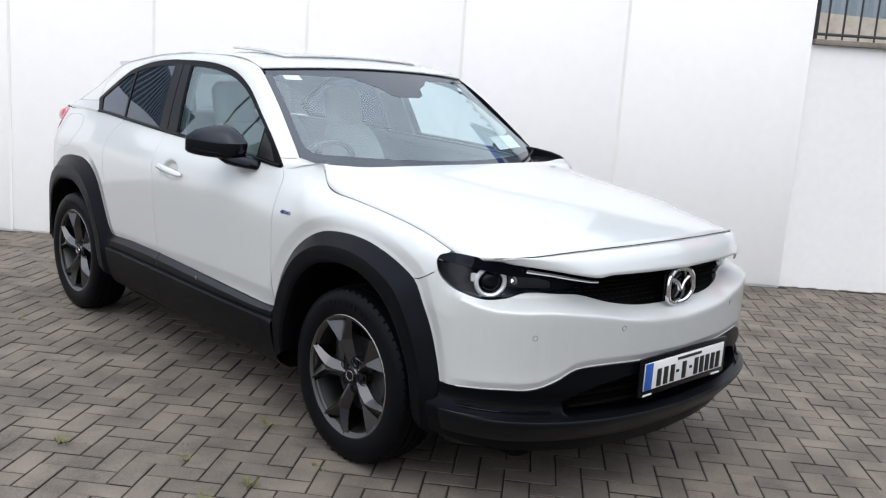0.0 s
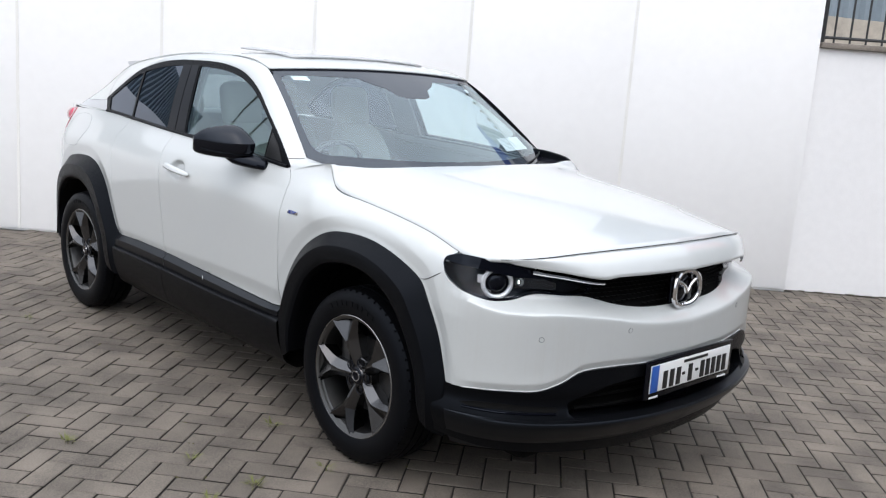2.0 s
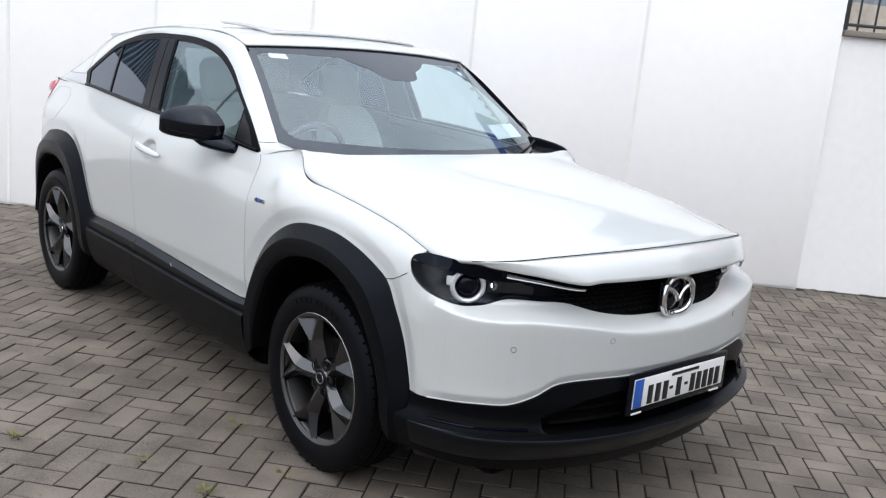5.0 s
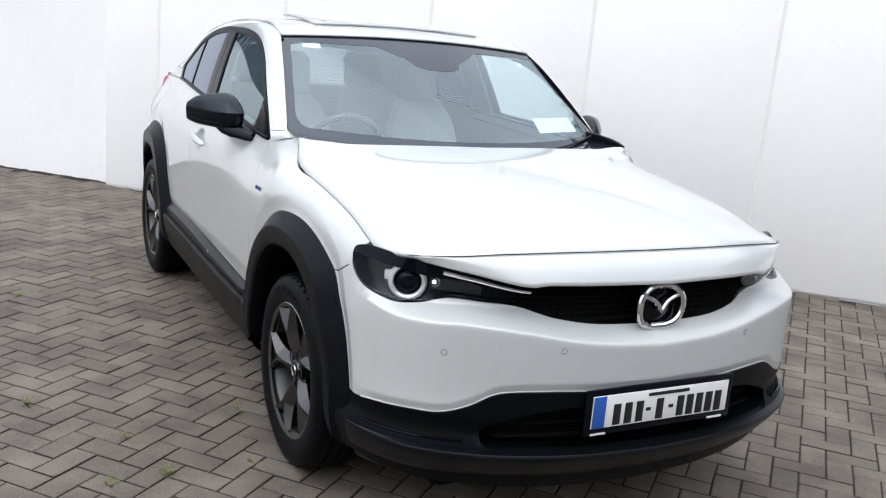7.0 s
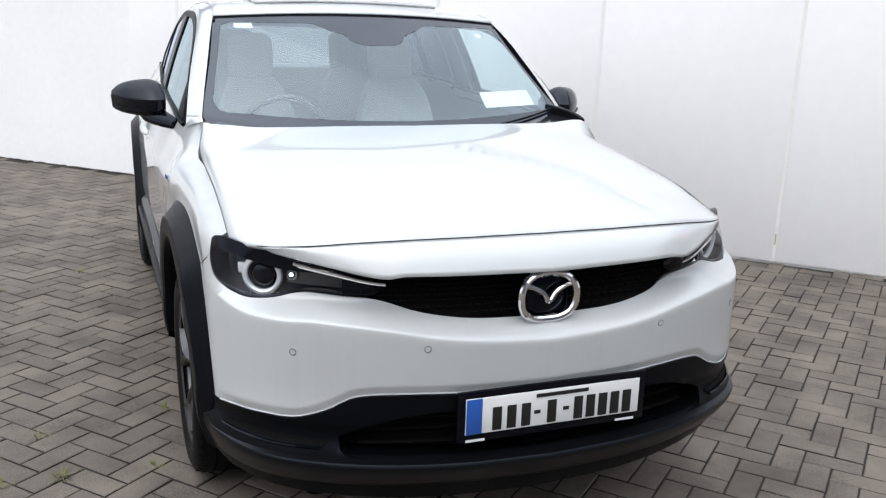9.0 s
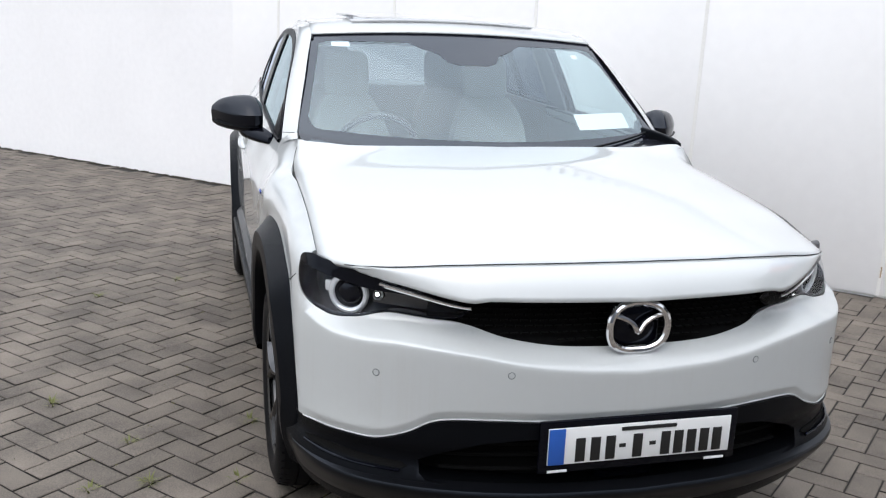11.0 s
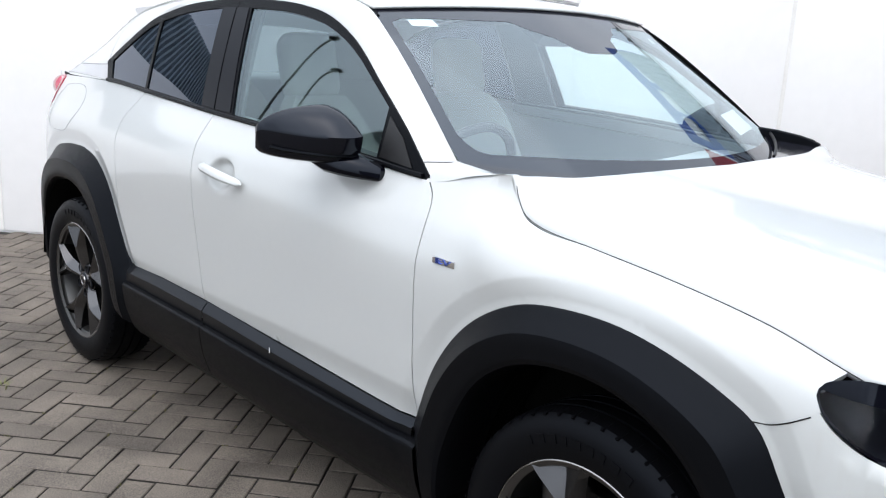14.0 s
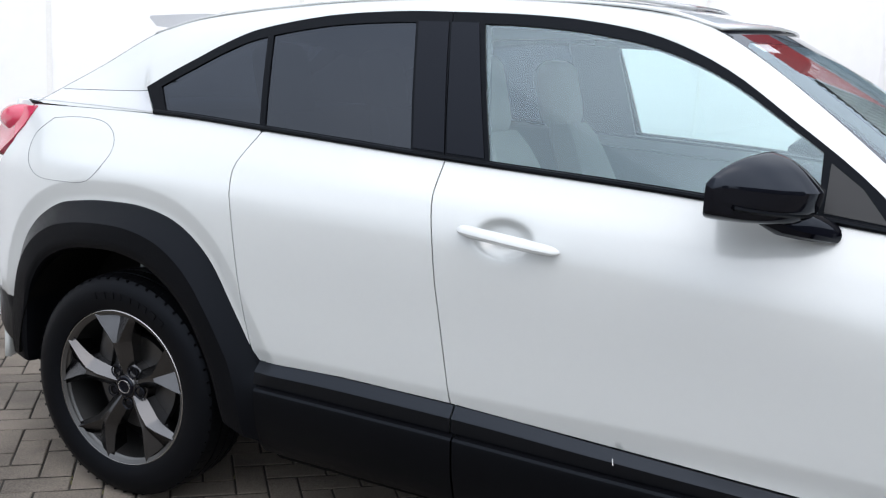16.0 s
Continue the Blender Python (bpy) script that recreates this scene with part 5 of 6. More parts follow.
def build_lamp(sg):
    lamp = panel("headlamp", front_fn, LAMP, SATIN, car, "clear-lensed headlamp with a bright round ring", side=sg, step=0.03, depth=0.0, gap=0.001, raise_by=-0.055)
    wall = panel("lamp_shell", front_fn, LAMP, GLOSS, lamp, side=sg, step=0.03, depth=0.055, gap=0.001, holes=[inset(LAMP, 0.006)], raise_by=-0.001)
    lid = [(1.095, 0.881), (1.086, 0.893), (1.06, 0.902), (1.02, 0.907), (0.95, 0.901), (0.872, 0.890), (0.78, 0.876), (0.70, 0.863), (0.62, 0.849), (0.66, 0.842), (0.74, 0.842), (0.82, 0.845), (0.90, 0.855), (0.97, 0.866), (1.04, 0.873)]
    lid = [tuple(p) for p in through_pts(lid + lid[:1], 4)[:-1]]
    panel("lamp_brow", front_fn, lid, GLOSS, lamp, side=sg, step=0.025, depth=0.02, gap=0.0, raise_by=0.0015)
    blade = [(float(LIP_X(y)) - 0.010, sg * y, float(LIP_Z(y)) - 0.017 - 0.8 * float(dip(y))) for y in np.linspace(0.655, 0.450, 14)]
    part("chrome_blade", tube_bm(blade, [0.009 - 0.0003 * k for k in range(14)], 8, flat=0.7), CHROME, lamp)
    c = Vector((0.575, sg * 0.722, 0.815))
    fwd = Vector((0.83, sg * 0.5, -0.05)).normalized()
    m = Matrix.Translation(c) @ fwd.to_track_quat("Z", "Y").to_matrix().to_4x4()
    bm = bmesh.new()
    tube_bm([(0.050 * math.cos(k * math.tau / 40), 0.050 * math.sin(k * math.tau / 40), 0.0) for k in range(40)], 0.0085, 8, bm, closed=True)
    bmesh.ops.transform(bm, matrix=m, verts=bm.verts)
    part("light_ring", bm, LAMP_RING, lamp)
    bm = bmesh.new()
    bmesh.ops.create_uvsphere(bm, u_segments=24, v_segments=12, radius=0.037)
    bmesh.ops.scale(bm, vec=(1, 1, 0.6), verts=bm.verts)
    bmesh.ops.transform(bm, matrix=m @ Matrix.Translation((0, 0, -0.012)), verts=bm.verts)
    part("projector", bm, GLOSS, lamp)
    # daytime light: a lit square at the bottom of a short dark well
    lm = Matrix.Translation((0.612, sg * 0.650, 0.818)) @ Vector((0.95, 0.0, 0.16)).normalized().to_track_quat("Z", "Y").to_matrix().to_4x4()
    well = bmesh.new()
    rims = [[well.verts.new(lm @ Vector((r * math.cos(k * math.tau / 20), r * math.sin(k * math.tau / 20), h))) for k in range(20)] for r, h in ((0.0105, -0.006), (0.0125, 0.001), (0.0145, 0.007))]
    for a, b in zip(rims, rims[1:]):
        for k in range(20):
            well.faces.new((a[k], a[(k + 1) % 20], b[(k + 1) % 20], b[k]))
    part("led_reflector", well, TRIM, lamp)
    bm = bmesh.new()
    bmesh.ops.create_circle(bm, cap_ends=True, segments=20, radius=0.0055)
    bmesh.ops.transform(bm, matrix=lm @ Matrix.Translation((0, 0, -0.0045)), verts=bm.verts)
    part("led", bm, LED, lamp)
    bm = box_bm((0.020, 0.030, 0.012), (0.060, 0.014, -0.006), 0.003)
    bmesh.ops.transform(bm, matrix=m @ Matrix.Diagonal((sg * 1.0, 1, 1, 1)), verts=bm.verts)
    part("ring_bracket", bm, LAMP_RING, lamp)
    refl = [(0.80, 0.802), (0.80, 0.838), (0.74, 0.846), (0.66, 0.835), (0.60, 0.822), (0.60, 0.800)]
    panel("reflector", front_fn, refl, GUNMETAL, lamp, side=sg, step=0.03, depth=0.006, gap=0, raise_by=-0.045)
    g = panel("lens", front_fn, LAMP, LENS, lamp, side=sg, step=0.04, depth=0.0, gap=0.003, raise_by=0.0)
    g.visible_shadow = False


for sg in (-1, 1):
    build_lamp(sg)

# parking sensors and towing cover
for q, z in ((-0.704, 0.654), (-0.353, 0.671), (0.358, 0.675), (0.74, 0.662)):
    x, y, _ = (float(t) for t in front_fn(q, z))
    a = np.array(front_xy(q + 0.01, z)) - np.array(front_xy(q - 0.01, z))
    n = Vector((a[1], -a[0], 0)).normalized()
    m = Matrix.Translation((x, y, z)) @ n.to_track_quat("Z", "Y").to_matrix().to_4x4()
    bm = tube_bm([(0.0088 * math.cos(k * math.tau / 20), 0.0088 * math.sin(k * math.tau / 20), 0.0002) for k in range(20)], 0.0011, 5, closed=True)
    bmesh.ops.transform(bm, matrix=m, verts=bm.verts)
    sn = part("sensor_seat", bm, TRIM, bumper)
    bm = bmesh.new()
    bmesh.ops.create_circle(bm, cap_ends=True, segments=20, radius=0.0065)
    bmesh.ops.translate(bm, vec=(0, 0, 0.0025), verts=bm.verts)
    bmesh.ops.transform(bm, matrix=m, verts=bm.verts)
    part("sensor", bm, PAINT, sn)

# number plate
plate = part("number_plate", box_bm((0.012, 0.575, 0.145), (0.912, 0.009, 0.480), 0.004), GLOSS, car, "white number plate with a blue band and dark bars")
plate_face = part("plate_face", box_bm((0.004, 0.530, 0.102), (0.9195, 0.010, 0.4825), 0.0015), PLATE, plate)
part("blue_band", box_bm((0.002, 0.045, 0.100), (0.9225, -0.2315, 0.4825), 0.0005), PLATE_BLUE, plate)
for k, yy in enumerate((-0.165, -0.122, -0.079, -0.020, 0.030, 0.080, 0.123, 0.166, 0.209, 0.250)):
    if k in (3,):
        part("bar", box_bm((0.002, 0.018, 0.010), (0.9225, -0.045, 0.473)), INK, plate_face)
        part("bar", box_bm((0.002, 0.018, 0.010), (0.9225, 0.043, 0.473)), INK, plate_face)
        yy = -0.001
    elif k > 3:
        yy = 0.081 + (k - 4) * 0.0385
    if yy < 0.27:
        part("bar", box_bm((0.002, 0.027, 0.066), (0.9226, yy, 0.470), 0.0004), INK, plate_face)
part("bar", box_bm((0.002, 0.16, 0.010), (0.9226, 0.03, 0.520)), INK, plate_face)


for yy, ww in ((-0.225, 0.055), (0.235, 0.06)):
    part("bar", box_bm((0.001, ww, 0.007), (0.9187, yy, 0.4125)), PAPER, plate)


# wheels
WHEEL_MESH = {}


def wheel_meshes():
    # tyre with tread grooves
    prof = [(0.236, 0.085), (0.243, 0.097), (0.264, 0.106), (0.300, 0.107), (0.325, 0.098), (0.338, 0.084), (0.343, 0.062), (0.345, 0.045), (0.337, 0.044), (0.337, 0.038), (0.345, 0.037),
            (0.346, 0.004), (0.338, 0.003), (0.338, -0.003), (0.346, -0.004), (0.345, -0.037), (0.337, -0.038), (0.337, -0.044), (0.345, -0.045), (0.343, -0.062), (0.338, -0.084), (0.325, -0.098), (0.300, -0.107), (0.264, -0.106), (0.243, -0.097), (0.236, -0.085)]
    bm = lathe_bm(prof, 96)
    for k in range(56):
        a = k * math.tau / 56
        m = Matrix.Rotation(-a, 4, "Y")
        for s in (-1, 1):
            box_bm((0.003, 0.034, 0.0065), (0, 0, 0), m=m @ Matrix.Translation((0.3388, s * 0.077, 0)) @ Matrix.Rotation(radians(14 * s), 4, "Z"), bm=bm)
    for k in range(9):
        m = Matrix.Rotation(-radians(62 + 6.5 * k), 4, "Y")
        box_bm((0.020, 0.003, 0.022 if k % 3 else 0.014), m=m @ Matrix.Translation((0.288, 0.1075, 0)), bm=bm)
    yield "tyre", bm, RUBBER
    # rim barrel and lip
    bm = lathe_bm([(0.226, 0.090), (0.238, 0.0955), (0.241, 0.090), (0.235, 0.082), (0.224, 0.076), (0.216, 0.04), (0.208, -0.02), (0.212, -0.09), (0.238, -0.095)], 72)
    yield "rim_barrel", bm, RIM_SILVER
    yield "rim_lip", lathe_bm([(0.2375, 0.0962), (0.2392, 0.0968), (0.2412, 0.0955)], 72), ALLOY
    # one of five blade spokes: folded ridge that opens into a shallow fork at the rim
    dark = bmesh.new()

    def V(r, t, d):
        return Vector((r, d, t))
    # radius, edge, groove, middle, groove, edge, height, depth of the middle, fall of the flanks
    st = [(0.030, -0.022, -0.002, 0.0, 0.002, 0.022, 0.066, 0.0, 0.014), (0.066, -0.030, -0.004, 0.0, 0.004, 0.030, 0.079, 0.0, 0.024), (0.10, -0.031, -0.005, 0.0, 0.005, 0.032, 0.089, 0.0, 0.030),
          (0.140, -0.034, -0.009, 0.002, 0.012, 0.037, 0.095, 0.003, 0.030), (0.168, -0.045, -0.026, 0.003, 0.030, 0.049, 0.097, 0.013, 0.026), (0.202, -0.068, -0.052, 0.004, 0.055, 0.071, 0.097, 0.026, 0.018),
          (0.2365, -0.090, -0.078, 0.004, 0.079, 0.092, 0.094, 0.030, 0.010)]
    rows = []
    for r, e0, g0, mid, g1, e1, d, sink, fall in st:
        rows.append([V(r, e0 + 0.004, d - 0.075), V(r, e0, d - fall), V(r, g0, d), V(r, mid, d - sink), V(r, g1, d), V(r, e1, d - fall), V(r, e1 - 0.004, d - 0.075)])
    for i in range(len(st) - 1):
        for j in range(6):
            dark.faces.new([dark.verts.new(p) for p in (rows[i][j], rows[i][j + 1], rows[i + 1][j + 1], rows[i + 1][j])])
    bmesh.ops.remove_doubles(dark, verts=dark.verts, dist=1e-5)
    yield "spoke", dark, GUNMETAL
    yield "wheel_nut", tube_bm([(0.054, 0.045, 0), (0.054, 0.066, 0)], 0.0085, 6), SATIN
    bm = tube_bm([(0.055 + 0.0175 * math.cos(k * math.tau / 20), 0.070, 0.0175 * math.sin(k * math.tau / 20)) for k in range(20)], 0.0026, 6, closed=True)
    yield "nut_pocket", bm, SATIN
    bm = bmesh.new()
    bmesh.ops.create_circle(bm, cap_ends=True, segments=18, radius=0.0165, matrix=Matrix.Translation((0.054, 0.0655, 0)) @ Matrix.Rotation(radians(90), 4, "X"))
    yield "pocket_floor", bm, BLACK
    yield "hub", lathe_bm([(0.0, 0.073), (0.035, 0.073), (0.038, 0.068), (0.060, 0.064), (0.072, 0.056), (0.074, 0.02), (0.02, 0.0)], 40), GUNMETAL
    yield "hub_cap", lathe_bm([(0.0, 0.0775), (0.029, 0.077), (0.033, 0.0735)], 32), GLOSS
    yield "cap_ring", tube_bm([(0.022 * math.cos(k * math.tau / 24), 0.0778, 0.019 * math.sin(k * math.tau / 24)) for k in range(24)], 0.0018, 5, closed=True), CHROME
    yield "brake_disc", lathe_bm([(0.06, 0.02), (0.148, 0.02), (0.148, -0.005), (0.06, -0.005)], 48), STEEL
    yield "backing", lathe_bm([(0.0, -0.03), (0.212, -0.03)], 40), BLACK
    yield "caliper", box_bm((0.06, 0.05, 0.13), (0.128, 0.01, 0.07), 0.012), STEEL


for name, bm, material in wheel_meshes():
    me = bpy.data.meshes.new(name)
    bmesh.ops.recalc_face_normals(bm, faces=bm.faces)
    bm.to_mesh(me)
    bm.free()
    me.shade_smooth()
    me.set_sharp_from_angle(angle=radians(8 if name == "spoke" else 30))
    me.materials.append(material)
    WHEEL_MESH[name] = me


def build_wheel(x, sg, spin):
    w = link("wheel", WHEEL_MESH["tyre"], None, car)
    w.matrix_basis = pose(x, sg * 0.785, 0.336 if sg < 0 else 0.3225, 0, 0, 0 if sg > 0 else 180) @ Matrix.Rotation(radians(spin), 4, "Y")
    for name, me in WHEEL_MESH.items():
        if name in ("spoke", "wheel_nut", "nut_pocket", "pocket_floor"):
            for k in range(5):
                o = link(name, me, None, w)
                o.matrix_basis = Matrix.Rotation(math.tau * (k + (0 if name == "spoke" else 0.5)) / 5, 4, "Y")
        elif name != "tyre":
            link(name, me, None, w)


build_wheel(0.0, -1, 1)
build_wheel(-2.655, -1, -11)
build_wheel(0.0, 1, 40)
build_wheel(-2.655, 1, 25)

# underbody and wheel housings
bm = box_bm((3.9, 1.26, 0.32), (-1.28, 0, 0.33), 0.03)
box_bm((1.66, 1.60, 0.20), (-1.33, 0, 0.30), 0.03, bm=bm)
part("underbody", bm, BLACK, car)
for x in (0.0, -2.655):
    for sg in (-1, 1):
        bm = bmesh.new()
        n = 24
        rows = []
        for k in range(n + 1):
            a = math.pi * (0.01 + 0.98 * k / n)
            rows.append([bm.verts.new((x + 0.44 * math.cos(a), sg * y, 0.345 + 0.44 * math.sin(a))) for y in (0.60, 0.865)])
        for a, b in zip(rows, rows[1:]):
            bm.faces.new((a[0], a[1], b[1], b[0]))
        bm.faces.new([r[0] for r in rows])
        part("wheel_housing", bm, BLACK, car)

# rear end: tail lamps, tailgate, spoiler
def rear_fn(u, v):
    w = 2 * v - 1
    z = 0.25 + 0.90 * u
    x = -3.46 + 0.10 * np.abs(w) ** 3 + 0.20 * np.clip(u - 0.45, 0, 1) ** 1.6
    return x, w * (0.70 - 0.02 * u), z


grid_part("tailgate", rear_fn, 16, 20, PAINT, car, thick=0.02)


def hatch_fn(u, v):
    w = 2 * v - 1
    x = -2.80 - 0.50 * u
    z = 1.395 - 0.28 * u - 0.02 * w * w + 0.03 * (1 - w * w) * (1 - u)
    return x, w * (0.56 + 0.12 * u), z


REARGLASS = pane_mat("tinted_rear_glass", (0.22, 0.25, 0.26), 0.06)
hg = grid_part("rear_screen", hatch_fn, 10, 10, REARGLASS, car)
part("parcel_shelf", box_bm((0.50, 1.30, 0.02), (-2.98, 0, 1.142), 0.006), TRIM_IN, car)
part("boot_lining", box_bm((0.03, 1.38, 0.72), (-2.74, 0, 0.79), 0.01), TRIM_IN, car)
hg.visible_shadow = False
bm = bmesh.new()
prof = [(-2.56, 1.455), (-2.66, 1.458), (-2.80, 1.450), (-2.885, 1.444), (-2.89, 1.438), (-2.86, 1.412), (-2.76, 1.405)]
ends = [[bm.verts.new((x, y, z)) for x, z in prof] for y in (-0.49, 0.49)]
for i in range(len(prof)):
    j = (i + 1) % len(prof)
    bm.faces.new((ends[0][i], ends[0][j], ends[1][j], ends[1][i]))
spoiler = part("spoiler", bm, PAINT, car)
for sg in (-1, 1):
    bm = bmesh.new()
    rim = [[bm.verts.new((x, sg * (0.49 + d), z)) for x, z in prof] for d in (0.0, 0.006)]
    for i in range(len(prof)):
        j = (i + 1) % len(prof)
        bm.faces.new((rim[0][i], rim[0][j], rim[1][j], rim[1][i]))
    bm.faces.new(rim[1])
    part("spoiler_end", bm, SILVER, spoiler)


for sg in (-1, 1):
    tail = [(-3.17, 1.135), (-3.30, 1.12), (-3.40, 1.05), (-3.41, 0.98), (-3.33, 0.965), (-3.25, 1.02), (-3.20, 1.07)]
    panel("tail_lamp", plain_side(0.0), tail, REDLENS, car, side=sg, step=0.03, depth=0.03, gap=0.0, raise_by=0.004)
    bm = bmesh.new()
    bmesh.ops.create_uvsphere(bm, u_segments=28, v_segments=16, radius=1.0)
    bmesh.ops.scale(bm, vec=(0.105, 0.045, 0.052), verts=bm.verts)
    bmesh.ops.translate(bm, vec=(-3.27, sg * 0.668, 1.083), verts=bm.verts)
    part("tail_lamp_lens", bm, REDLENS, car)
    rb = [(-3.19, 0.50), (-3.42, 0.52), (-3.43, 0.36), (-3.22, 0.34), (-3.12, 0.36)]
    panel("rear_bumper", plain_side(0.0), rb, CLAD, car, side=sg, step=0.04, depth=0.03, gap=0.0)

# pale scratch on the sill strip
sx = -1.152
part("scratch", tube_bm([(sx, -float(side_y(sx, 0.50)) - 0.0172, 0.494), (sx + 0.003, -float(side_y(sx, 0.50)) - 0.0175, 0.478)], 0.0012, 5), PAPER, car)

# badge on the fender
bx, bz = -0.444, 0.907
badge = part("side_badge", box_bm((0.074, 0.004, 0.016), (bx, -float(side_y(bx, bz)) - 0.002, bz), 0.001, m=Matrix.Rotation(radians(0), 4, "Z")), CHROME, car)
txt = bpy.data.curves.new("badge_letters", "FONT")
txt.body, txt.size, txt.extrude, txt.align_x, txt.align_y = "EV", 0.026, 0.0015, "CENTER", "CENTER"
tob = new("tmp_text", txt)
bpy.context.view_layer.update()
tme = bpy.data.meshes.new_from_object(tob.evaluated_get(bpy.context.evaluated_depsgraph_get()))
bpy.data.objects.remove(tob)
letters = link("badge_letters", tme, BLUE_TINT, badge)
letters.matrix_basis = Matrix.Translation((bx, -float(side_y(bx, bz)) - 0.0055, bz)) @ pose(0, 0, 0, 90, 0, 0) @ Matrix.Diagonal((1.9, 0.75, 1, 1))

# wiper cowl and wiper
def cowl_fn(u, v):
    y = (2 * v - 1) * 0.735
    a = np.abs(y)
    x0, z0 = HOOD_REAR(a) + 0.02, hood_z(HOOD_REAR(a), y) - 0.018
    zb = 1.064 + 0.049 * (a / 0.738) ** 2
    return x0 + (screen_x(y, zb) - x0) * u, y, z0 + (zb - z0) * u


grid_part("cowl", cowl_fn, 3, 30, COWL, car)
arm = []
for k in range(12):
    y = 0.67 - 0.30 * k / 11
    z = 1.085 + 0.045 * (y / 0.738) ** 2 - 0.012 * k / 11
    arm.append((float(screen_x(y, z)) + 0.012, y, z + 0.008))
part("wiper", tube_bm(arm, 0.0048, 6), CLAD, car)
for sg in (1,):
    bm = bmesh.new()
    rows = []
    for x, y, z, h in ((-0.575, 0.668, 1.146, 0.075), (-0.52, 0.69, 1.141, 0.07), (-0.45, 0.717, 1.129, 0.06), (-0.41, 0.731, 1.118, 0.045), (-0.386, 0.74, 1.106, 0.03)):
        rows.append([bm.verts.new((x + a, sg * (y + b), z - c)) for a, b, c in ((0, 0, 0.004), (0, 0.004, 0), (-0.003, 0.016, 0), (-0.004, 0.02, 0.004), (-0.004, 0.02, h), (0, 0, h))])
    for p, q in zip(rows, rows[1:]):
        for k in range(6):
            bm.faces.new((p[k], p[(k + 1) % 6], q[(k + 1) % 6], q[k]))
    bm.faces.new(rows[0])
    bm.faces.new(rows[-1])
    part("cowl_end", bm, CLAD, car)

# ---- cabin ----
def inner_side(sg):
    pts = [(-2.30, 0.40), (-2.30, 1.12), (-1.7, 1.112), (-1.1, 1.095), (-0.62, 1.07), (-0.45, 0.98), (-0.45, 0.40)]
    panel("door_card", plain_side(-0.075), pts, TRIM_IN, car, side=sg, step=0.06, depth=0.0, gap=0)
    bpill = [(-1.56, 1.10), (-1.78, 1.10), (-1.83, 1.47), (-1.64, 1.47)]
    panel("pillar_lining", glass_fn, bpill, TRIM, car, side=sg, step=0.06, depth=0.012, gap=0, raise_by=-0.035)
    sill = [(-1.80, 1.09), (-0.66, 1.05), (-0.68, 1.097), (-1.0, 1.118), (-1.40, 1.132), (-1.80, 1.140)]
    panel("window_sill_trim", glass_fn, sill, TRIM, car, side=sg, step=0.05, depth=0.012, gap=0, raise_by=-0.05)


for sg in (-1, 1):
    inner_side(sg)


def liner_fn(u, v):
    x, y, z = roof_fn(0.02 + 0.96 * u, v)
    return x, y * 0.99, z - 0.045


grid_part("headlining", liner_fn, 20, 20, LINER, car)
bm = box_bm((1.7, 1.36, 0.04), (-1.35, 0, 0.43), 0.01)
part("cabin_floor", bm, TRIM_IN, car)


def dash_fn(u, v):
    y = (2 * v - 1) * 0.72
    prof_x = np.interp(u, [0, 0.45, 0.62, 0.75, 1.0], [-0.30, -0.62, -0.74, -0.77, -0.70])
    prof_z = np.interp(u, [0, 0.45, 0.62, 0.75, 1.0], [1.035, 1.045, 1.025, 0.95, 0.55])
    hood = 0.045 * np.exp(-((y + 0.36) / 0.17) ** 2) * np.exp(-((u - 0.55) / 0.12) ** 2)
    return prof_x - 0.1 * (y / 0.72) ** 2, y, prof_z + hood


grid_part("dashboard", dash_fn, 30, 30, DASHTOP, car)
part("centre_console", box_bm((0.85, 0.22, 0.30), (-1.1, 0, 0.60), 0.03), DASH, car)


def build_seat(x, y, rear=False):
    s = 0.50 if not rear else 0.48
    h0 = 0.58
    bm = box_bm((0.52, s, 0.16), (x + 0.16, y, h0), 0.06, 3, m=Matrix.Rotation(radians(-8), 4, "Y"))
    seat = part("seat", bm, SEAT, car)
    bm = bmesh.new()
    n, w = 12, 10
    rows = []
    for i in range(n + 1):
        t = i / n
        hw = (0.245 - 0.125 * t ** 2.6 - 0.02 * (1 - t) ** 2) * (1 if t < 0.96 else 0.92)
        c = Vector((x - 0.06 - 0.28 * t, y, h0 + 0.02 + 0.57 * t))
        r = []
        for j in range(2 * w):
            a = j / (2 * w) * math.tau
            cx, cy = math.cos(a), math.sin(a)
            px = (abs(cx) ** 0.5) * (1 if cx > 0 else -1) * (0.065 if t < 0.95 else 0.045) * (1 - 0.2 * t)
            bol = 0.028 * (abs(cy) ** 3) if cx > 0 else 0
            r.append(bm.verts.new(c + Vector((px + bol, (abs(cy) ** 0.6) * (1 if cy > 0 else -1) * hw, 0))))
        rows.append(r)
    for a, b in zip(rows, rows[1:]):
        for j in range(2 * w):
            bm.faces.new((a[j], a[(j + 1) % (2 * w)], b[(j + 1) % (2 * w)], b[j]))
    bm.faces.new(rows[0])
    bm.faces.new(rows[-1])
    part("backrest", bm, SEAT, seat)
    bm = box_bm((0.115, 0.23, 0.245), (x - 0.375, y, h0 + 0.685), 0.056, 5, m=Matrix.Rotation(radians(-14), 4, "Y"))
    part("headrest", bm, SEAT, seat)
    for k in (-0.06, 0.06):
        part("headrest_rod", tube_bm([(x - 0.345, y + k, h0 + 0.54), (x - 0.365, y + k, h0 + 0.60)], 0.006, 6), CHROME, seat)


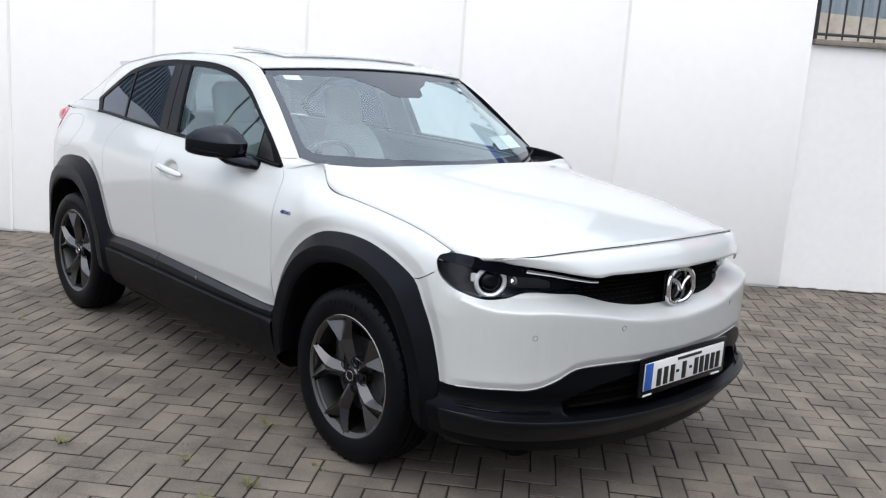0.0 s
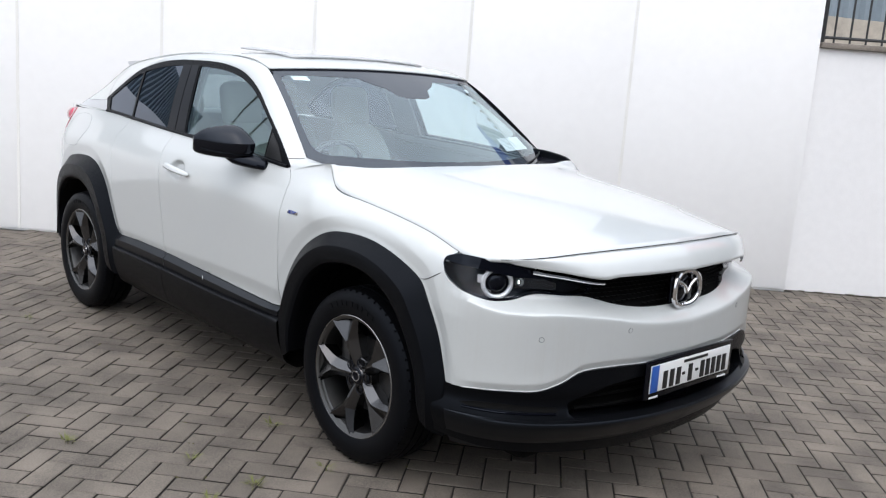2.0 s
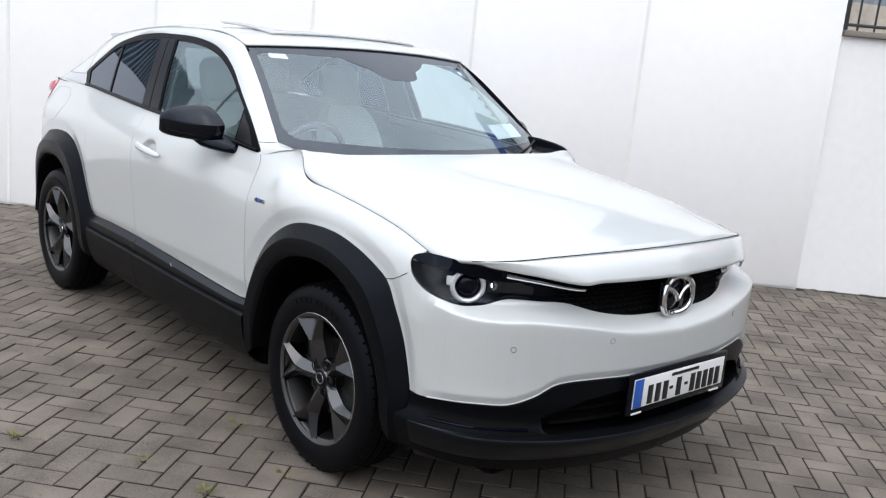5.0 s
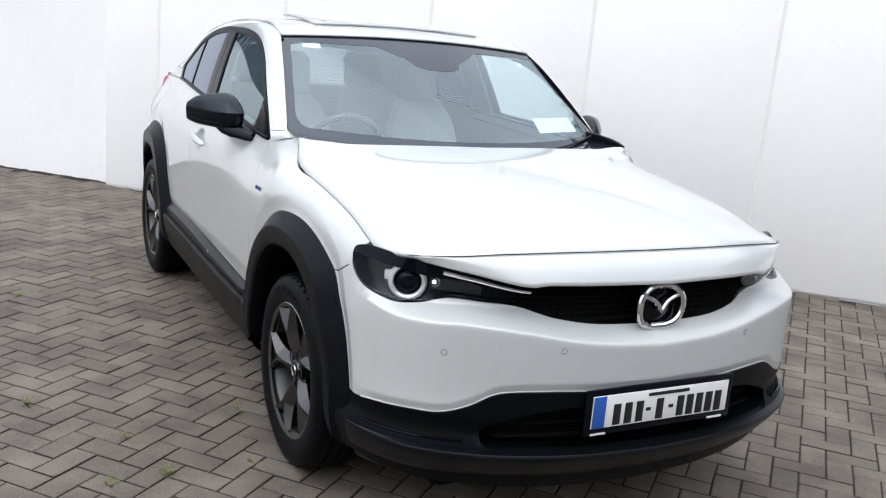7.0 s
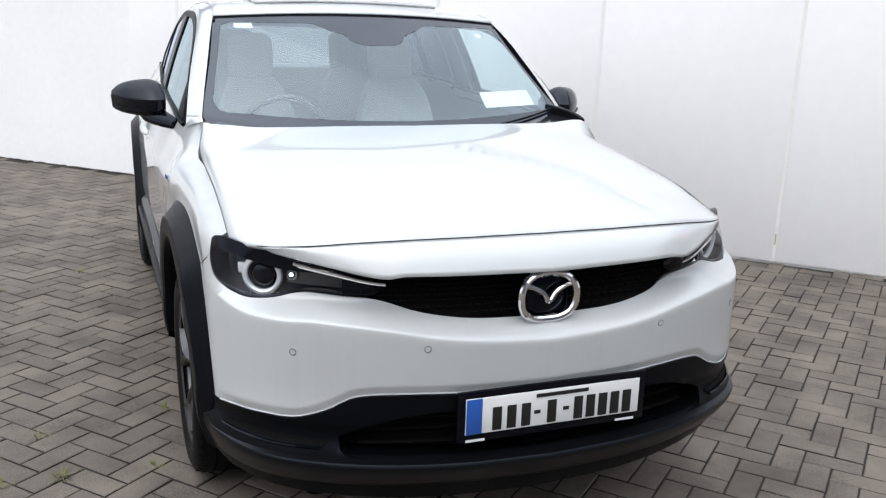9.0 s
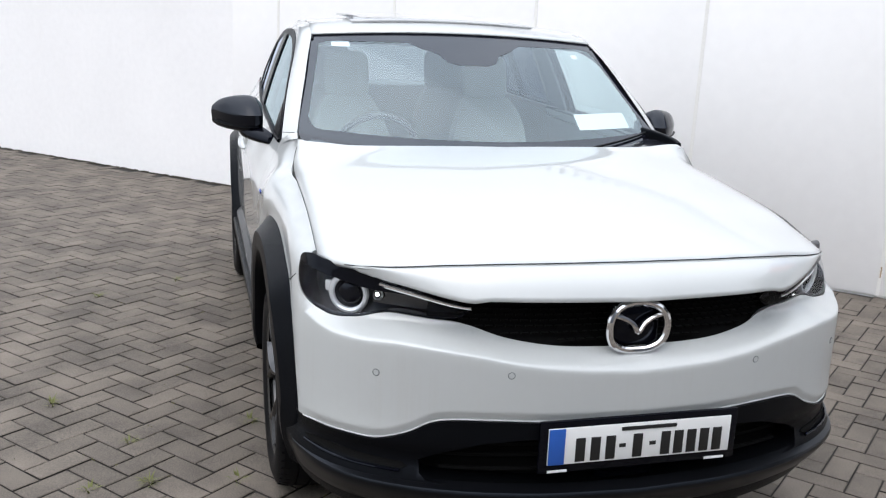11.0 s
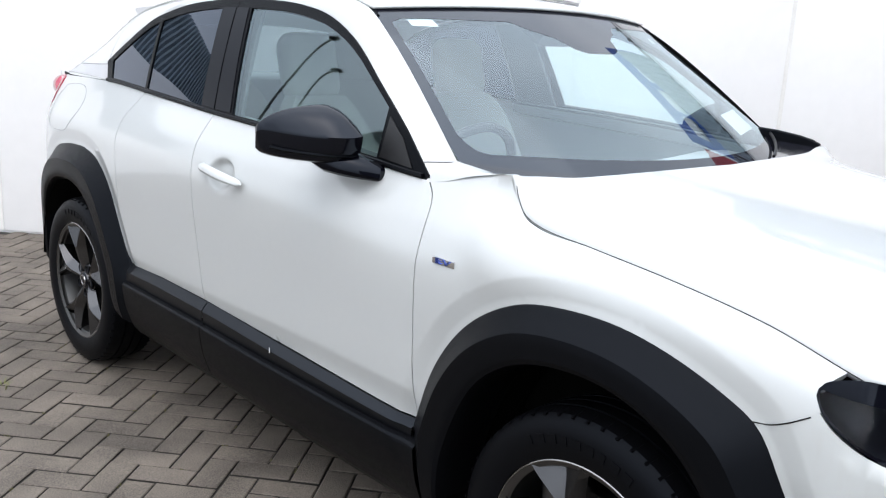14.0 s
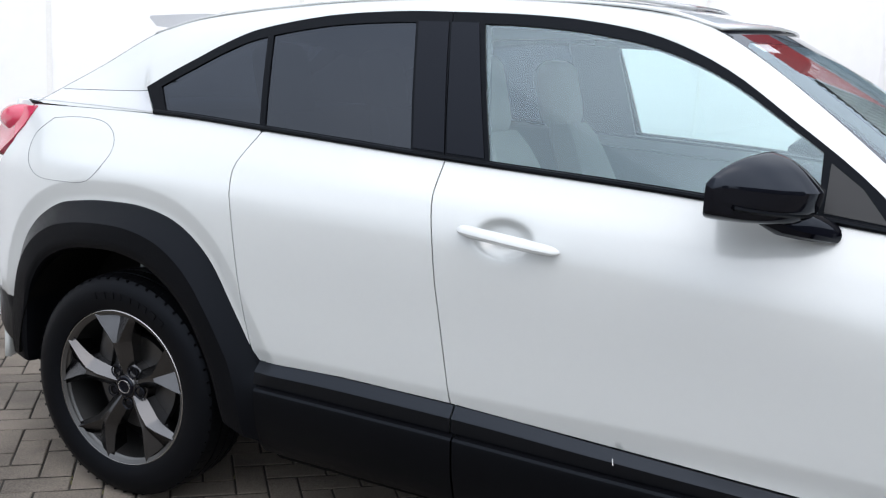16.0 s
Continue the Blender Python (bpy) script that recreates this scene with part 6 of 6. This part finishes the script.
for yy in (-0.36, 0.36):
    build_seat(-1.39, yy)
for yy in (-0.33, 0.33):
    build_seat(-2.10, yy, True)
bm = bmesh.new()
wm = Matrix.Translation((-0.93, -0.36, 0.985)) @ Matrix.Rotation(radians(-66), 4, "Y")
tube_bm([(0.182 * math.cos(k * math.tau / 40), 0.182 * math.sin(k * math.tau / 40), 0) for k in range(40)], 0.015, 10, bm, closed=True)
bmesh.ops.transform(bm, matrix=wm, verts=bm.verts)
wheel_s = part("steering_wheel", bm, DASH, car)
bm = box_bm((0.12, 0.15, 0.035), bevel=0.012)
box_bm((0.04, 0.35, 0.02), bm=bm)
box_bm((0.18, 0.05, 0.02), (-0.09, 0, 0), bm=bm)
bmesh.ops.transform(bm, matrix=wm, verts=bm.verts)
part("spokes", bm, DASH, wheel_s)

# papers behind the screen
def on_screen(name, y, z, w, h, material, back=0.006):
    bm = bmesh.new()
    vs = [bm.verts.new((float(screen_x(y + a, z + b)) - back, y + a, z + b)) for a, b in ((-w / 2, -h / 2), (w / 2, -h / 2), (w / 2, h / 2), (-w / 2, h / 2))]
    bm.faces.new(vs)
    return part(name, bm, material, car)


on_screen("sticker", -0.515, 1.438, 0.072, 0.02, PAPER)
on_screen("round_sticker", 0.50, 1.415, 0.03, 0.016, PAPER)
on_screen("paper_sheet", 0.485, 1.172, 0.26, 0.055, PAPER, 0.02)


# the body's upper left edge stands a little further out
for ob in car.children_recursive:
    if ob.type == "MESH" and not ob.data.users > 1 and ob.name.split(".")[0] not in ("wheel", "badge_letters", "sunroof"):
        for v in ob.data.vertices:
            if v.co.y > 0 and v.co.z > 0.93:
                k = min(1.0, (v.co.z - 0.93) / 0.15)
                v.co.y += 0.030 * min(1.0, v.co.y / 0.65) * k * k * (3 - 2 * k)
            if v.co.y > 0.55 and 1.0 < v.co.z < 1.25 and ob.name.startswith(("bonnet", "fender", "shut_line", "gap", "seam", "panel_gap")):
                c = max(0.0, min(1.0, (v.co.y - 0.745) / 0.05))
                v.co.z -= 0.026 * c * c * (3 - 2 * c) * math.exp(-((v.co.x + 0.36) / 0.1) ** 2)

# ---- paving: herringbone blocks ----
def build_paving():
    ang, unit = radians(40.6), 0.1
    ca, sa = math.cos(ang), math.sin(ang)
    rng = random.Random(11)
    prof = ((0.0, -0.006), (0.0005, -0.0025), (0.004, 0.0))

    def block(lx, ly):
        """Half sizes lx, ly: a block top with chamfered edges."""
        out = []
        for e, z in prof:
            a, b = lx - e, ly - e
            out += [(-a, -b, z), (a, -b, z), (a, b, z), (-a, b, z)]
        fs = [(8, 9, 10, 11)]
        for k in (0, 4):
            fs += [(k + i, k + (i + 1) % 4, k + 4 + (i + 1) % 4, k + 4 + i) for i in range(4)]
        return out, fs
    g, FLANK = 0.0029, [0] + [1] * 4 + [0] * 4
    kinds = [block(unit - g, unit / 2 - g), block(unit / 2 - g, unit - g)]
    meshes = []
    for co, fs in kinds:
        me = bpy.data.meshes.new("paver")
        me.from_pydata(co, [], fs)
        me.materials.append(PAVER)
        me.materials.append(JOINT)
        me.polygons.foreach_set("material_index", FLANK)
        meshes.append(me)
    paving = new("paving")
    tagged(paving, "grey concrete block paving in herringbone bond", "paving", kind="structure")
    co_all, fs_all, count = [], [], 0
    rr = 2 ** -0.5
    for i in range(-150, 150):
        for j in range(-150, 150):
            r = (i + 1 + j) % 4
            if r == 0:
                kind, cx, cy = 0, (i + 1) * unit, (j + 0.5) * unit
            elif r == 3:
                kind, cx, cy = 1, (i + 0.5) * unit, j * unit
            else:
                continue
            cx, cy = cx + PAVE_SHIFT[0], cy + PAVE_SHIFT[1]
            x, y = ca * cx - sa * cy, sa * cx + ca * cy
            s, d = (x + y) * rr, (y - x) * rr
            if not (-10.5 < s < 5.5 and -4.6 < d < (3.38 if -4.47 < s < 2.38 else 3.43)):
                continue
            dz, tx, ty = rng.uniform(-0.002, 0.0015), rng.gauss(0, 0.006), rng.gauss(0, 0.006)
            m = Matrix.Translation((x, y, dz)) @ Matrix.Rotation(ang + rng.gauss(0, 0.006), 4, "Z") @ Matrix.Rotation(tx, 4, "X") @ Matrix.Rotation(ty, 4, "Y")
            if -2.5 < x < 0.9 and -2.45 < y < -1.0 and count < 300:
                ob = new("paver", meshes[kind])
                ob.parent = paving
                ob.matrix_basis = m
                count += 1
                continue
            co, fs = kinds[kind]
            k = len(co_all)
            co_all += [tuple(m @ Vector(c)) for c in co]
            fs_all += [tuple(k + a for a in f) for f in fs]
    me = bpy.data.meshes.new("paver_field")
    me.from_pydata(co_all, [], fs_all)
    me.materials.append(PAVER)
    me.materials.append(JOINT)
    me.polygons.foreach_set("material_index", FLANK * (len(fs_all) // 9))
    tagged(link("paver_field", me, None, paving), kind="stuff")


PAVE_SHIFT = (0.067, 0.211)
build_paving()


def build_moss():
    rng = random.Random(23)
    ca, sa = math.cos(radians(40.6)), math.sin(radians(40.6))
    bm = bmesh.new()
    for _ in range(420):
        i, j, along = rng.randint(-45, 25), rng.randint(-30, 10), rng.random() < 0.5
        cx, cy = i * 0.1 + PAVE_SHIFT[0], j * 0.1 + PAVE_SHIFT[1]
        t = rng.uniform(0, 0.1)
        for _k in range(rng.randint(2, 6)):
            t2 = t + rng.uniform(-0.012, 0.012)
            px, py = (cx + t2, cy) if along else (cx, cy + t2)
            px, py = px + rng.gauss(0, 0.0012), py + rng.gauss(0, 0.0012)
            r, h = rng.uniform(0.0015, 0.0038), rng.uniform(0.0005, 0.0035)
            x, y = ca * px - sa * py, sa * px + ca * py
            a0 = rng.uniform(0, math.tau)
            ring = [bm.verts.new((x + r * math.cos(a0 + k * math.tau / 5) * rng.uniform(0.7, 1.2), y + r * math.sin(a0 + k * math.tau / 5), -0.004)) for k in range(5)]
            top = bm.verts.new((x, y, h))
            for k in range(5):
                bm.faces.new((ring[k], ring[(k + 1) % 5], top))
    tagged(part("moss", bm, MOSS, smooth=False), "specks of olive moss in the paving joints", "moss", kind="stuff")


MOSS = mat("olive_moss", (0.085, 0.080, 0.030), 0.9, var=0.5, scale=25)
build_moss()


def build_weeds():
    rng = random.Random(7)
    for x, y, n in WEEDS:
        bm = bmesh.new()
        for _ in range(n):
            a, r = rng.uniform(0, math.tau), rng.uniform(0, 0.022)
            h, w, lean = rng.uniform(0.008, 0.024), rng.uniform(0.0015, 0.0032), rng.uniform(0.015, 0.045)
            bx, by = r * math.cos(a) * 1.6, r * math.sin(a)
            dx, dy = math.cos(a), math.sin(a)
            pts = [(bx, by, 0), (bx + dx * lean * 0.4, by + dy * lean * 0.4, h * 0.7), (bx + dx * lean, by + dy * lean, h)]
            vs = [bm.verts.new((p[0] - dy * w * k, p[1] + dx * w * k, p[2])) for p, k in ((pts[0], -1), (pts[0], 1), (pts[1], 0.8), (pts[1], -0.8), (pts[2], 0))]
            bm.faces.new((vs[0], vs[1], vs[2], vs[3]))
            bm.faces.new((vs[3], vs[2], vs[4]))
        ob = part("weed", bm, GRASS, smooth=False)
        ob.location = (x, y, -0.003)
        tagged(ob, "small green weed tuft in a paving joint", "weed", group="weeds in the paving")


WEEDS = [(-0.735, -1.69, 30), (-0.455, -0.93, 22), (-0.012, -1.288, 30), (0.02, -0.995, 14), (-0.328, -1.373, 16), (0.01, -1.48, 18), (-2.222, -1.635, 26), (-2.515, -1.231, 12)]
build_weeds()
